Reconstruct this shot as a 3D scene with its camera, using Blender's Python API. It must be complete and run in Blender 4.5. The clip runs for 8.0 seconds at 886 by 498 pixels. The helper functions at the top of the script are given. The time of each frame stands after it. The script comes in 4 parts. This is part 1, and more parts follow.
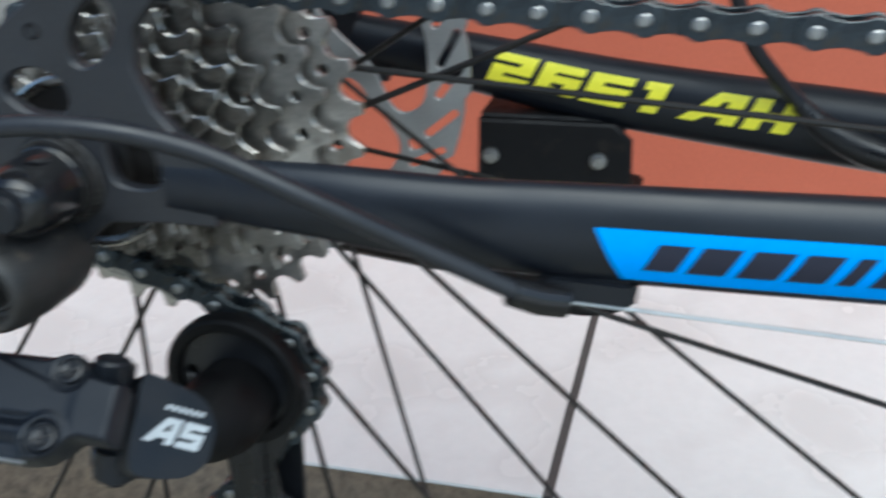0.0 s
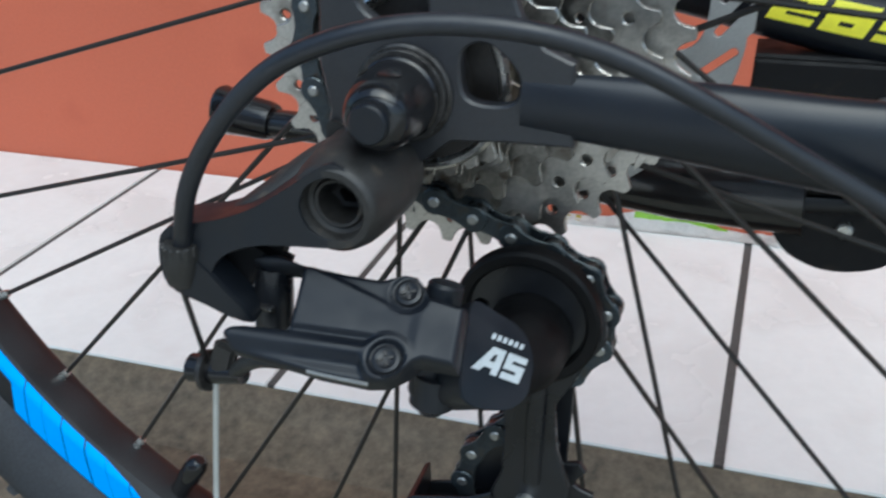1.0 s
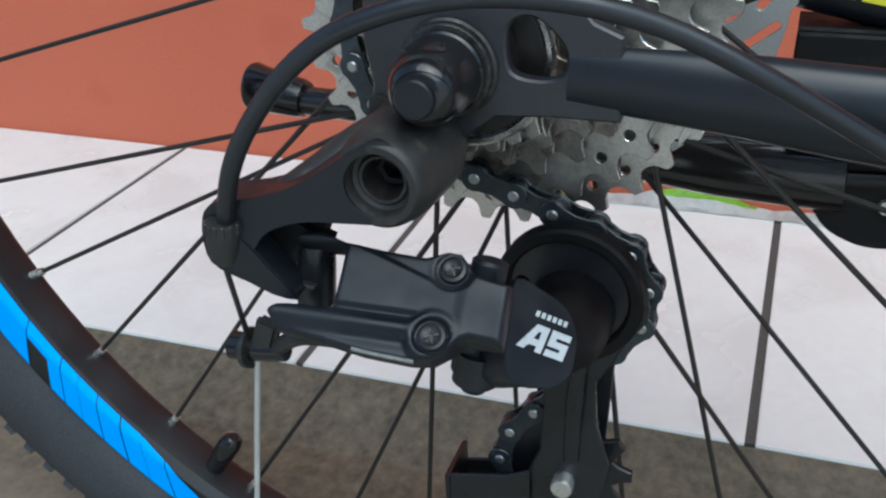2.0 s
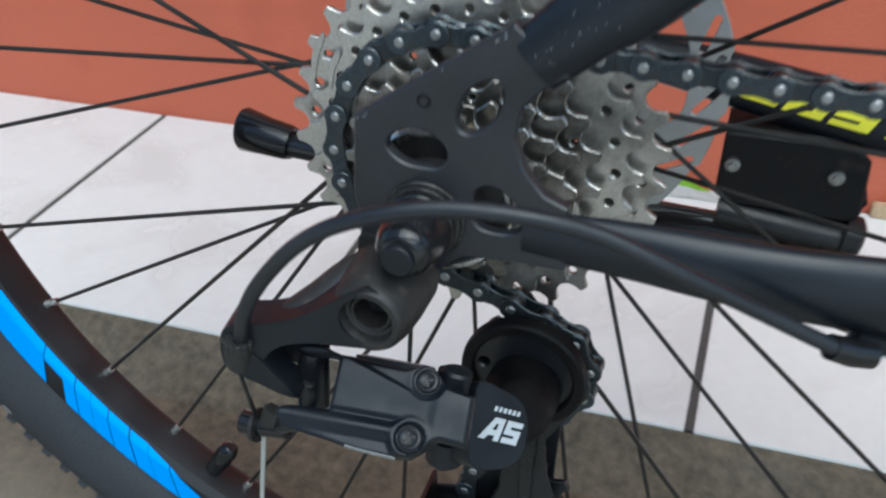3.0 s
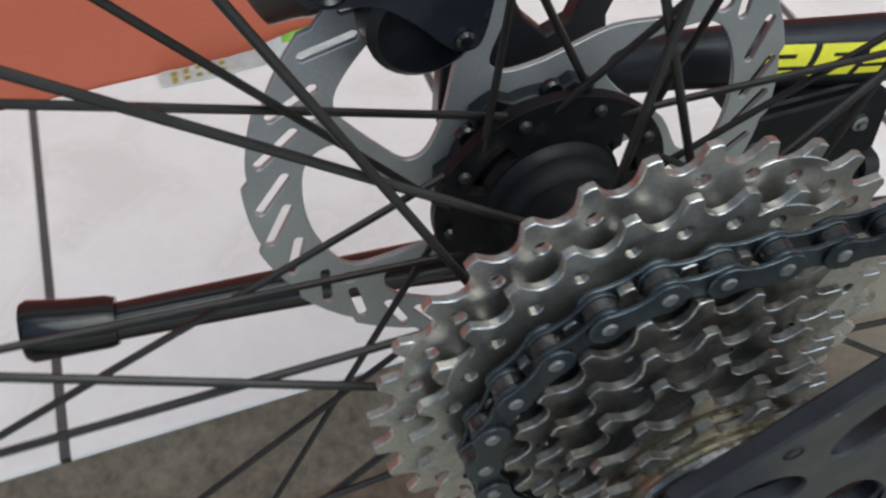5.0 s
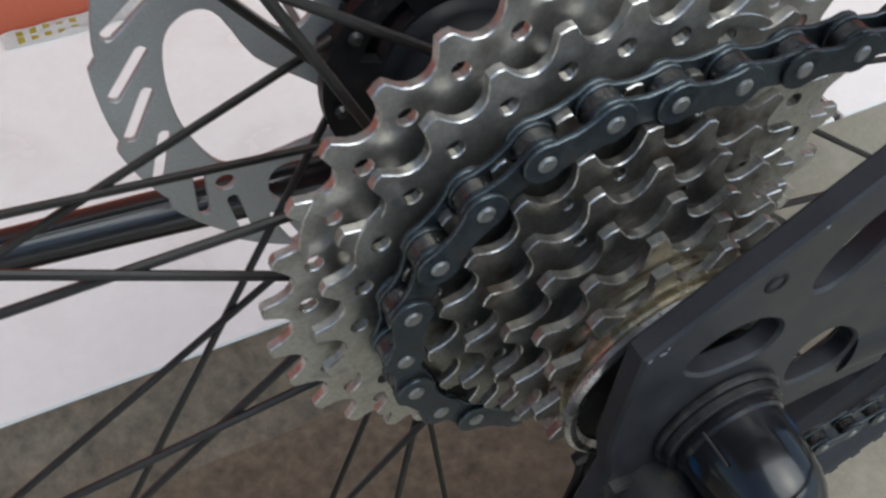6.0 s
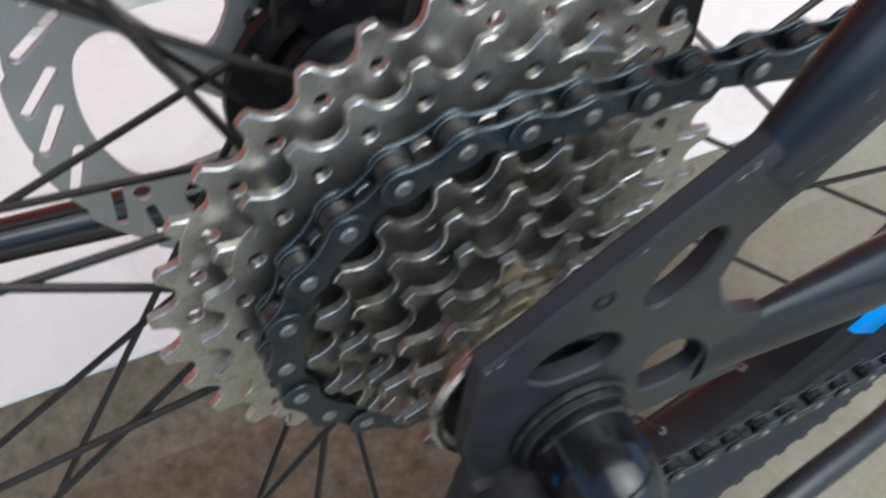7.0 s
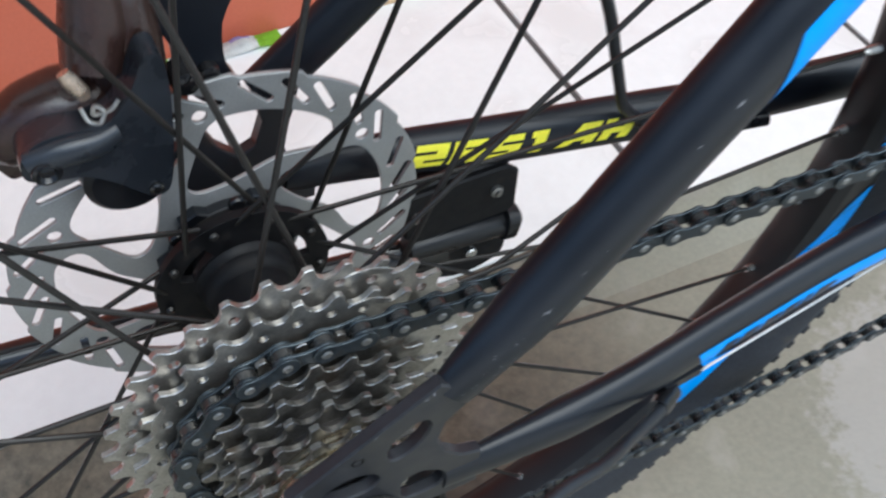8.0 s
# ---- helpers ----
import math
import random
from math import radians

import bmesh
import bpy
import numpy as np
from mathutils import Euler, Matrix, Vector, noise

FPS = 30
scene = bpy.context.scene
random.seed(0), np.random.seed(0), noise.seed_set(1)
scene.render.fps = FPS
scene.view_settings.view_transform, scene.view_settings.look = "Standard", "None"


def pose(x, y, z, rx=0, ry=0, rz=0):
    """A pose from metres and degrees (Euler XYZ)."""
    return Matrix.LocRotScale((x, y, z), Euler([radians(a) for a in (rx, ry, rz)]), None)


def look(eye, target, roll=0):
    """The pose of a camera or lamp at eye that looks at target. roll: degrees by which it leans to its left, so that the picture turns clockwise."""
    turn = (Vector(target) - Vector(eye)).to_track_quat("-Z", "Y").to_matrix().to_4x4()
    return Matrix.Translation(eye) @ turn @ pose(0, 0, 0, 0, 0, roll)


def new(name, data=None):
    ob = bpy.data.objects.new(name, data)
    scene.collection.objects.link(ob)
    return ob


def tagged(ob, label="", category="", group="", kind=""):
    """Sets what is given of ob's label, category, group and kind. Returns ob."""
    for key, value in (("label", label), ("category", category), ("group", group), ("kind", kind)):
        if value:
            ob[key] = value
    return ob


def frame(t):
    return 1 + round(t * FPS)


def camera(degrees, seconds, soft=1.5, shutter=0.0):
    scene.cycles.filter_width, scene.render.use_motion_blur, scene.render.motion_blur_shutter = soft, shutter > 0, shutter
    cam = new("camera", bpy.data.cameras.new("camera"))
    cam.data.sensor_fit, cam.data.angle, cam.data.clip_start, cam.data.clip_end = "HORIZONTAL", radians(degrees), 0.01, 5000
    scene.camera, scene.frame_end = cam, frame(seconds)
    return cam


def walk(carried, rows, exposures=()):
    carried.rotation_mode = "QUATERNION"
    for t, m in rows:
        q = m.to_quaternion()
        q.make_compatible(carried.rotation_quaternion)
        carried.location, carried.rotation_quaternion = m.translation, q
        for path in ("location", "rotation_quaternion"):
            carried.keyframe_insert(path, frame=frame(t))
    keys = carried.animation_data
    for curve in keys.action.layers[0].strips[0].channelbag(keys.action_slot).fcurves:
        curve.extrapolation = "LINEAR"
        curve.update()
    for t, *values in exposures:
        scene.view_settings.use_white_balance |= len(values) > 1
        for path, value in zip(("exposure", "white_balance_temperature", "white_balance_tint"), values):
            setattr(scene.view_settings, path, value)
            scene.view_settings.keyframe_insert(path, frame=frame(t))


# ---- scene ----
cam = camera(48.26, 8.0, soft=2.3, shutter=0.5)


# seconds, eye, target and roll in degrees; the rear axle's middle is the origin, x points to the bike's front
PATH = [
    (0, (0.16191, -0.27270, 0.09107), (-0.3405, 1.4581, -0.7760), -2.43),
    (0.5, (0.11141, -0.29049, 0.08614), (-0.4204, 1.4268, -0.7902), -1.52),
    (1, (0.08731, -0.29076, 0.07676), (-0.5057, 1.3924, -0.8262), -1.83),
    (1.2, (0.08361, -0.29103, 0.07312), (-0.5263, 1.3868, -0.8285), -2.37),
    (2.3, (0.08063, -0.29157, 0.07949), (-0.5444, 1.3500, -0.8769), -2.55),
    (2.5, (0.08081, -0.29349, 0.09037), (-0.5400, 1.3426, -0.8781), -2.56),
    (3, (0.08658, -0.30600, 0.15504), (-0.4529, 1.2759, -0.9434), -1.09),
    (3.5, (0.05193, -0.33388, 0.23394), (-0.2997, 1.1484, -1.0619), 0.76),
    (4, (0.01041, -0.29669, 0.25221), (-0.1095, 1.1067, -1.1677), 0.34),
    (4.2, (-0.01056, -0.24567, 0.23070), (-0.0323, 1.0877, -1.2598), -0.96),
    (5.3, (-0.08723, -0.12258, 0.18611), (0.3807, 1.0770, -1.3442), -2.15),
    (5.5, (-0.08750, -0.12322, 0.17290), (0.4353, 1.0541, -1.3570), -0.90),
    (6, (-0.08355, -0.12530, 0.15358), (0.4860, 1.0028, -1.3966), 1.40),
    (6.5, (-0.07869, -0.12617, 0.14555), (0.5074, 0.9971, -1.4020), 2.45),
    (7, (-0.06717, -0.13860, 0.16647), (0.5269, 0.9677, -1.3902), 2.83),
    (7.5, (-0.04967, -0.15798, 0.23240), (0.5498, 0.9456, -1.3241), 3.07),
    (8, (-0.04527, -0.18643, 0.29770), (0.5749, 0.8878, -1.2712), 4.33),
]
walk(cam, [(t, look(eye, target, roll)) for t, eye, target, roll in PATH], exposures=[(0.0, 0.41, 5600, -3), (0.6, 0.46, 5600, -3), (1.2, 0.36, 5600, -3), (2.5, 0.34, 5600, -3), (3.5, 0.26, 5600, -3), (4.0, 0.14, 5650, -3), (5.5, 0.22, 5950, 1), (6.5, 0.23, 5900, 2), (7.3, 0.63, 5900, 2), (8.0, 0.48, 5750, 1)])

# ---- daylight: a bright overcast sky over an open yard ----
world = bpy.data.worlds.new("sky")
scene.world = world
world.use_nodes = True
wn = world.node_tree.nodes
sky = wn.new("ShaderNodeTexSky")
sky.sky_type, sky.sun_disc = "NISHITA", False
sky.sun_elevation, sky.sun_rotation = radians(63), radians(143)
sky.air_density, sky.dust_density = 1.0, 3.0
world.node_tree.links.new(sky.outputs[0], wn["Background"].inputs[0])
wn["Background"].inputs[1].default_value = 0.15
sun_data = bpy.data.lights.new("sun", "SUN")
sun_data.energy, sun_data.angle, sun_data.color = 2.15, radians(70), (1.0, 0.97, 0.93)
sun = new("sun", sun_data)
sun.matrix_world = look((0.8, -1.05, 2.6), (0, 0, 0))

MM = 0.001
random.seed(7)


# ---- materials ----
def mat(name, color, rough=0.5, metal=0.0, vary=0.15, fine=900.0, coarse=60.0, bump=0.05, rough_vary=0.12, spots=None, spot_at=0.62, coat=0.0, rand=0.0):
    """A surface with grain and blotches: color varied by two noises, an optional second colour in spots, relief and uneven gloss."""
    m = bpy.data.materials.new(name)
    m.use_nodes = True
    n, l = m.node_tree.nodes, m.node_tree.links
    b = n["Principled BSDF"]
    at = n.new("ShaderNodeTexCoord")
    g, c = n.new("ShaderNodeTexNoise"), n.new("ShaderNodeTexNoise")
    for node, s in ((g, fine), (c, coarse)):
        node.inputs["Scale"].default_value, node.inputs["Detail"].default_value = s, 5.0
        l.new(at.outputs["Object"], node.inputs["Vector"])
    mix = n.new("ShaderNodeMath")
    mix.operation = "ADD"
    l.new(g.outputs[0], mix.inputs[0])
    l.new(c.outputs[0], mix.inputs[1])
    ramp = n.new("ShaderNodeMapRange")
    ramp.inputs["From Min"].default_value, ramp.inputs["From Max"].default_value = 0.7, 1.3
    ramp.inputs["To Min"].default_value, ramp.inputs["To Max"].default_value = 1 - vary, 1 + vary
    l.new(mix.outputs[0], ramp.inputs["Value"])
    hue = n.new("ShaderNodeVectorMath")
    hue.operation = "SCALE"
    hue.inputs[0].default_value = color
    l.new(ramp.outputs[0], hue.inputs["Scale"])
    out = hue.outputs[0]
    if rand:
        info = n.new("ShaderNodeObjectInfo")
        r = n.new("ShaderNodeMapRange")
        r.inputs["To Min"].default_value, r.inputs["To Max"].default_value = 1 - rand, 1 + rand
        l.new(info.outputs["Random"], r.inputs["Value"])
        h2 = n.new("ShaderNodeVectorMath")
        h2.operation = "SCALE"
        l.new(out, h2.inputs[0])
        l.new(r.outputs[0], h2.inputs["Scale"])
        out = h2.outputs[0]
    if spots:
        s = n.new("ShaderNodeMapRange")
        s.inputs["From Min"].default_value, s.inputs["From Max"].default_value = spot_at, spot_at + 0.12
        l.new(c.outputs[0], s.inputs["Value"])
        blend = n.new("ShaderNodeMix")
        blend.data_type = "RGBA"
        l.new(s.outputs[0], blend.inputs["Factor"])
        l.new(out, blend.inputs["A"])
        blend.inputs["B"].default_value = (*spots, 1)
        out = blend.outputs["Result"]
    l.new(out, b.inputs["Base Color"])
    gloss = n.new("ShaderNodeMapRange")
    gloss.inputs["From Min"].default_value, gloss.inputs["From Max"].default_value = 0.35, 0.65
    gloss.inputs["To Min"].default_value, gloss.inputs["To Max"].default_value = max(rough - rough_vary, 0.02), min(rough + rough_vary, 1.0)
    l.new(c.outputs[0], gloss.inputs["Value"])
    l.new(gloss.outputs[0], b.inputs["Roughness"])
    b.inputs["Metallic"].default_value = metal
    b.inputs["Coat Weight"].default_value, b.inputs["Coat Roughness"].default_value = coat, 0.3
    if bump:
        bm_ = n.new("ShaderNodeBump")
        bm_.inputs["Strength"].default_value, bm_.inputs["Distance"].default_value = bump, 0.0006
        l.new(g.outputs[0], bm_.inputs["Height"])
        l.new(bm_.outputs[0], b.inputs["Normal"])
    return m


BLACK = mat("satin black paint", (0.0070, 0.0092, 0.0140), 0.38, vary=0.25, fine=1500, coarse=40, bump=0.015, rough_vary=0.05, coat=0.1)
BLACK.node_tree.nodes["Principled BSDF"].inputs["Specular IOR Level"].default_value = 0.36
PLATE = mat("matt black dropout paint", (0.0150, 0.0160, 0.0195), 0.45, vary=0.3, fine=1200, coarse=60, bump=0.03, spots=(0.045, 0.034, 0.028), spot_at=0.66, coat=0.15)
PLASTIC = mat("black moulded plastic", (0.0066, 0.0083, 0.0118), 0.42, vary=0.3, fine=2500, coarse=80, bump=0.06)
GREASY = mat("dusty black plastic", (0.018, 0.017, 0.016), 0.55, vary=0.4, fine=1500, coarse=120, bump=0.1, spots=(0.07, 0.055, 0.04), spot_at=0.62)
LINKGREY = mat("grey-black painted alloy", (0.0056, 0.0076, 0.0118), 0.46, vary=0.25, fine=2500, coarse=80, bump=0.05)
for dull in (PLASTIC, LINKGREY):
    dull.node_tree.nodes["Principled BSDF"].inputs["Specular IOR Level"].default_value = 0.38
DARK = mat("deep black plastic", (0.0060, 0.0068, 0.0090), 0.37, vary=0.3, fine=1500, coarse=60, bump=0.03)
# on the bolt socket and pin slot this black also carries their shade
DULL_BLACK = mat("dull black nylon with faint dust", (0.004, 0.004, 0.005), 0.6, vary=0.3, fine=1500, coarse=110, bump=0.08, spots=(0.016, 0.0135, 0.0115), spot_at=0.58)
DULL_BLACK.node_tree.nodes["Principled BSDF"].inputs["Specular IOR Level"].default_value = 0.3
# the shade inside the open pivot housing is put into this near-black
SHADE_BLACK = mat("shade-black nylon", (0.0025, 0.0025, 0.003), 0.55, vary=0.3, fine=1500, coarse=110, bump=0.06)
SHADE_BLACK.node_tree.nodes["Principled BSDF"].inputs["Specular IOR Level"].default_value = 0.2
SHINE = mat("polished black enamel", (0.008, 0.008, 0.009), 0.10, vary=0.3, fine=900, coarse=60, bump=0.0, rough_vary=0.05, coat=0.5)
GLOSS = mat("glossy black cap", (0.008, 0.008, 0.009), 0.15, vary=0.3, fine=900, coarse=90, bump=0.02, rough_vary=0.1)
RUBBER = mat("black tyre rubber", (0.0240, 0.0260, 0.0310), 0.8, vary=0.35, fine=700, coarse=40, bump=0.25, spots=(0.05, 0.046, 0.04), spot_at=0.64)
CABLE = mat("black cable housing", (0.0120, 0.0135, 0.0175), 0.4, vary=0.2, fine=900, coarse=50, bump=0.03)
STEEL = mat("dull nickel steel", (0.475, 0.455, 0.42), 0.40, 0.92, vary=0.22, fine=900, coarse=70, bump=0.03, spots=(0.27, 0.25, 0.22), spot_at=0.56)
# small cogs: oil, plus the shade between close cogs put into the colour
STEEL_OILY_SHADED = mat("oily nickel steel darkened for shade", (0.255, 0.242, 0.22), 0.41, 0.92, vary=0.3, fine=900, coarse=90, bump=0.05, spots=(0.11, 0.09, 0.07), spot_at=0.54)
# worn edges; their thin white highlights are put into the colour too
EDGE_STEEL = mat("worn steel edge with highlight in its colour", (0.62, 0.60, 0.57), 0.30, 0.95, vary=0.3, fine=900, coarse=160, bump=0.05, spots=(0.14, 0.12, 0.10), spot_at=0.52)
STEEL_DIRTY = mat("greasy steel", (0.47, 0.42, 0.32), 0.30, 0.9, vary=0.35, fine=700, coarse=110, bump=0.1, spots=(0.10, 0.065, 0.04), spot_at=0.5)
# grease, with the shade in gaps and recesses put into its black
GRIME_SHADE = mat("oily grime with gap shade in its black", (0.022, 0.019, 0.017), 0.45, 0.2, vary=0.4, fine=700, coarse=110, bump=0.15)
ROTOR = mat("brushed steel rotor", (0.41, 0.415, 0.41), 0.5, 0.6, vary=0.12, fine=1200, coarse=60, bump=0.04)
CHAIN = mat("blued steel chain plate", (0.040, 0.049, 0.057), 0.36, 0.65, vary=0.35, fine=1200, coarse=150, bump=0.08, rand=0.25, spots=(0.055, 0.05, 0.042), spot_at=0.6)
# plate edges made brighter, their small glints put into the colour
CHAIN_EDGE = mat("chain plate edge with glints in its colour", (0.095, 0.11, 0.115), 0.32, 0.8, vary=0.4, fine=1200, coarse=200, bump=0.03, rand=0.3)
ROLLER = mat("oily chain roller", (0.085, 0.083, 0.08), 0.26, 0.85, vary=0.35, fine=900, coarse=200, bump=0.03)
WORN = mat("worn blackened steel", (0.050, 0.048, 0.047), 0.42, 0.6, vary=0.4, fine=900, coarse=200, bump=0.08, spots=(0.02, 0.019, 0.018), spot_at=0.5)
PIN = mat("bright chain pin", (0.34, 0.34, 0.33), 0.38, 0.9, vary=0.15, fine=900, coarse=200, bump=0.02)
SILVER = mat("bright zinc steel", (0.6, 0.6, 0.58), 0.3, 0.9, vary=0.15, fine=900, coarse=150, bump=0.02)
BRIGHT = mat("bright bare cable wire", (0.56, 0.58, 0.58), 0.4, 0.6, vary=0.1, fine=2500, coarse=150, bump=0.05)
COPPER = mat("copper-tinted zinc", (0.62, 0.50, 0.40), 0.3, 0.9, vary=0.3, fine=900, coarse=150, bump=0.03)
SPOKE = mat("black steel spoke", (0.022, 0.020, 0.018), 0.42, 0.3, vary=0.3, fine=700, coarse=40, bump=0.02)
RIM = mat("black anodised rim", (0.0100, 0.0105, 0.0125), 0.44, 0.0, vary=0.3, fine=900, coarse=40, bump=0.02)
BLUE = mat("blue vinyl decal", (0.0, 0.31, 0.95), 0.4, vary=0.05, fine=600, coarse=30, bump=0.0)
YELLOW = mat("yellow vinyl lettering", (0.96, 0.90, 0.05), 0.45, vary=0.06, fine=600, coarse=60, bump=0.0)
CHIP = mat("pale scuffed primer", (0.22, 0.22, 0.23), 0.6, vary=0.3, fine=2500, coarse=300, bump=0.1)
INK = mat("black printed ink", (0.012, 0.014, 0.03), 0.45, vary=0.1, bump=0.0)
WHITE_INK = mat("white printed ink", (0.42, 0.45, 0.47), 0.5, vary=0.1, bump=0.0)
TILE = mat("white glazed tile", (0.765, 0.778, 0.76), 0.22, vary=0.03, fine=140, coarse=9, bump=0.03, rough_vary=0.1, spots=(0.69, 0.69, 0.67), spot_at=0.50)
GROUT = mat("grey cement grout", (0.075, 0.07, 0.066), 0.9, vary=0.25, fine=400, coarse=30, bump=0.3)
CEMENT = mat("brown worn concrete", (0.212, 0.202, 0.156), 0.7, vary=0.13, fine=260, coarse=14, bump=0.25, rough_vary=0.15, spots=(0.29, 0.275, 0.235), spot_at=0.6)
FLOOR_M = -0.333
# damp brown dirt along the foot of the porch step, with a ragged border
cn, cl = CEMENT.node_tree.nodes, CEMENT.node_tree.links
c_at, c_sep, c_no, c_no2 = cn.new("ShaderNodeTexCoord"), cn.new("ShaderNodeSeparateXYZ"), cn.new("ShaderNodeTexNoise"), cn.new("ShaderNodeTexNoise")
c_no.inputs["Scale"].default_value, c_no.inputs["Detail"].default_value = 7.0, 8.0
c_no2.inputs["Scale"].default_value, c_no2.inputs["Detail"].default_value = 110.0, 8.0
c_no2.inputs["Roughness"].default_value = 0.65
cl.new(c_at.outputs["Object"], c_sep.inputs[0])
for node in (c_no, c_no2):
    cl.new(c_at.outputs["Object"], node.inputs["Vector"])
c_add = cn.new("ShaderNodeMath")
c_add.operation = "MULTIPLY_ADD"
c_add.inputs[1].default_value = 0.42
cl.new(c_no.outputs[0], c_add.inputs[0])
cl.new(c_sep.outputs["Y"], c_add.inputs[2])
c_map = cn.new("ShaderNodeMapRange")
c_map.inputs["From Min"].default_value, c_map.inputs["From Max"].default_value = 0.10, 0.32
c_map.inputs["To Max"].default_value = 0.9
c_x = cn.new("ShaderNodeMath")
c_x.operation = "MULTIPLY_ADD"
c_x.inputs[1].default_value = 0.6
cl.new(c_no.outputs[0], c_x.inputs[0])
cl.new(c_sep.outputs["X"], c_x.inputs[2])
c_fade = cn.new("ShaderNodeMapRange")
c_fade.inputs["From Min"].default_value, c_fade.inputs["From Max"].default_value = 0.46, 0.68
c_fade.inputs["To Max"].default_value = -0.25
cl.new(c_x.outputs[0], c_fade.inputs["Value"])
c_sum = cn.new("ShaderNodeMath")
cl.new(c_add.outputs[0], c_sum.inputs[0])
cl.new(c_fade.outputs[0], c_sum.inputs[1])
cl.new(c_sum.outputs[0], c_map.inputs["Value"])
c_mul = cn.new("ShaderNodeMapRange")
c_mul.inputs["From Min"].default_value, c_mul.inputs["From Max"].default_value = 0.3, 0.7
c_mul.inputs["To Min"].default_value, c_mul.inputs["To Max"].default_value = 0.4, 1.65
cl.new(c_no2.outputs[0], c_mul.inputs["Value"])
c_col = cn.new("ShaderNodeVectorMath")
c_col.operation = "SCALE"
c_col.inputs[0].default_value = (0.095, 0.074, 0.049)
cl.new(c_mul.outputs[0], c_col.inputs["Scale"])
c_mix = cn.new("ShaderNodeMix")
c_mix.data_type = "RGBA"
cl.new(c_map.outputs[0], c_mix.inputs["Factor"])
cl.new(cn["Principled BSDF"].inputs["Base Color"].links[0].from_socket, c_mix.inputs["A"])
cl.new(c_col.outputs[0], c_mix.inputs["B"])
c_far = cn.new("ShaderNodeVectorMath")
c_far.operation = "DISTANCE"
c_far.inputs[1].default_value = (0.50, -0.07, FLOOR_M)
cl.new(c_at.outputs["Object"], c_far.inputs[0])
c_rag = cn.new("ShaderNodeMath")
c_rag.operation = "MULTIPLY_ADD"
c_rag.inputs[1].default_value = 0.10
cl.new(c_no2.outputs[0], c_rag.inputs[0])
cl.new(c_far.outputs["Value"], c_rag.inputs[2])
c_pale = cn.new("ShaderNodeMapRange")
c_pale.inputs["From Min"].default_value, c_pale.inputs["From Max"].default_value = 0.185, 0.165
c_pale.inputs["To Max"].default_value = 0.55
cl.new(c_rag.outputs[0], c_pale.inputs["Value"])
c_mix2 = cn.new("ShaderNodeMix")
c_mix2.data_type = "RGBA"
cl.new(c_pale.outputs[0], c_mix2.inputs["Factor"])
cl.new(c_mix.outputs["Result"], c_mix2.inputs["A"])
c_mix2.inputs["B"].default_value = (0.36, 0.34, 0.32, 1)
# unseen far floor painted pale, added to brighten what the cogs reflect
c_bounce = cn.new("ShaderNodeMapRange")
c_bounce.inputs["From Min"].default_value, c_bounce.inputs["From Max"].default_value = -0.28, -0.5
cl.new(c_add.outputs[0], c_bounce.inputs["Value"])
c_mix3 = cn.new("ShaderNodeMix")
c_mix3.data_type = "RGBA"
cl.new(c_bounce.outputs[0], c_mix3.inputs["Factor"])
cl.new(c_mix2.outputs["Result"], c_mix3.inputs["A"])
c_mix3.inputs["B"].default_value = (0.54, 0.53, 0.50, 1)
cl.new(c_mix3.outputs["Result"], cn["Principled BSDF"].inputs["Base Color"])
ADDED_GREY = mat("pale grey of the added wall", (0.64, 0.64, 0.63), 0.8, vary=0.2, fine=40, coarse=2, bump=0.3)
WALL = mat("orange wall paint", (0.49, 0.118, 0.060), 0.55, vary=0.06, fine=300, coarse=8, bump=0.15, spots=(0.45, 0.105, 0.055), spot_at=0.6)
UPPER = mat("off-white wall paint", (0.62, 0.62, 0.60), 0.7, vary=0.05, fine=300, coarse=8, bump=0.15)
EAVES_BLOCK = mat("dark brown of the added eaves", (0.13, 0.085, 0.06), 0.75, vary=0.25, fine=60, coarse=5, bump=0.2)
CASTING = mat("satin black cast alloy", (0.023, 0.027, 0.034), 0.30, 0.2, vary=0.3, fine=1500, coarse=90, bump=0.05, coat=0.3)
# black enamel; the orange wall's reflection is put into its brown tint
WALL_TINT_BLACK = mat("black enamel tinted with wall reflection", (0.034, 0.0165, 0.0130), 0.26, vary=0.4, fine=900, coarse=70, bump=0.04, coat=0.4)
TAN = mat("tan bare plaster", (0.50, 0.36, 0.22), 0.8, vary=0.2, fine=300, coarse=20, bump=0.3)
FOIL = mat("white plastic wrapper", (0.75, 0.76, 0.74), 0.3, vary=0.08, fine=300, coarse=60, bump=0.1)
FOIL_GREEN = mat("lime green print", (0.32, 0.62, 0.05), 0.35, vary=0.15, fine=300, coarse=60, bump=0.05)
FOIL_PURPLE = mat("pale violet print", (0.42, 0.38, 0.70), 0.35, vary=0.15, fine=300, coarse=60, bump=0.05)
FOIL_YELLOW = mat("ochre yellow print", (0.50, 0.42, 0.05), 0.4, vary=0.15, fine=300, coarse=60, bump=0.05)


# ---- modelling helpers; lengths in millimetres ----
def finish(name, bm, angle=35.0):
    me = bpy.data.meshes.new(name)
    bmesh.ops.recalc_face_normals(bm, faces=bm.faces[:])
    for v in bm.verts:
        v.co *= MM
    bm.to_mesh(me)
    bm.free()
    if angle:
        me.polygons.foreach_set("use_smooth", [True] * len(me.polygons))
        me.set_sharp_from_angle(angle=radians(angle))
    return me


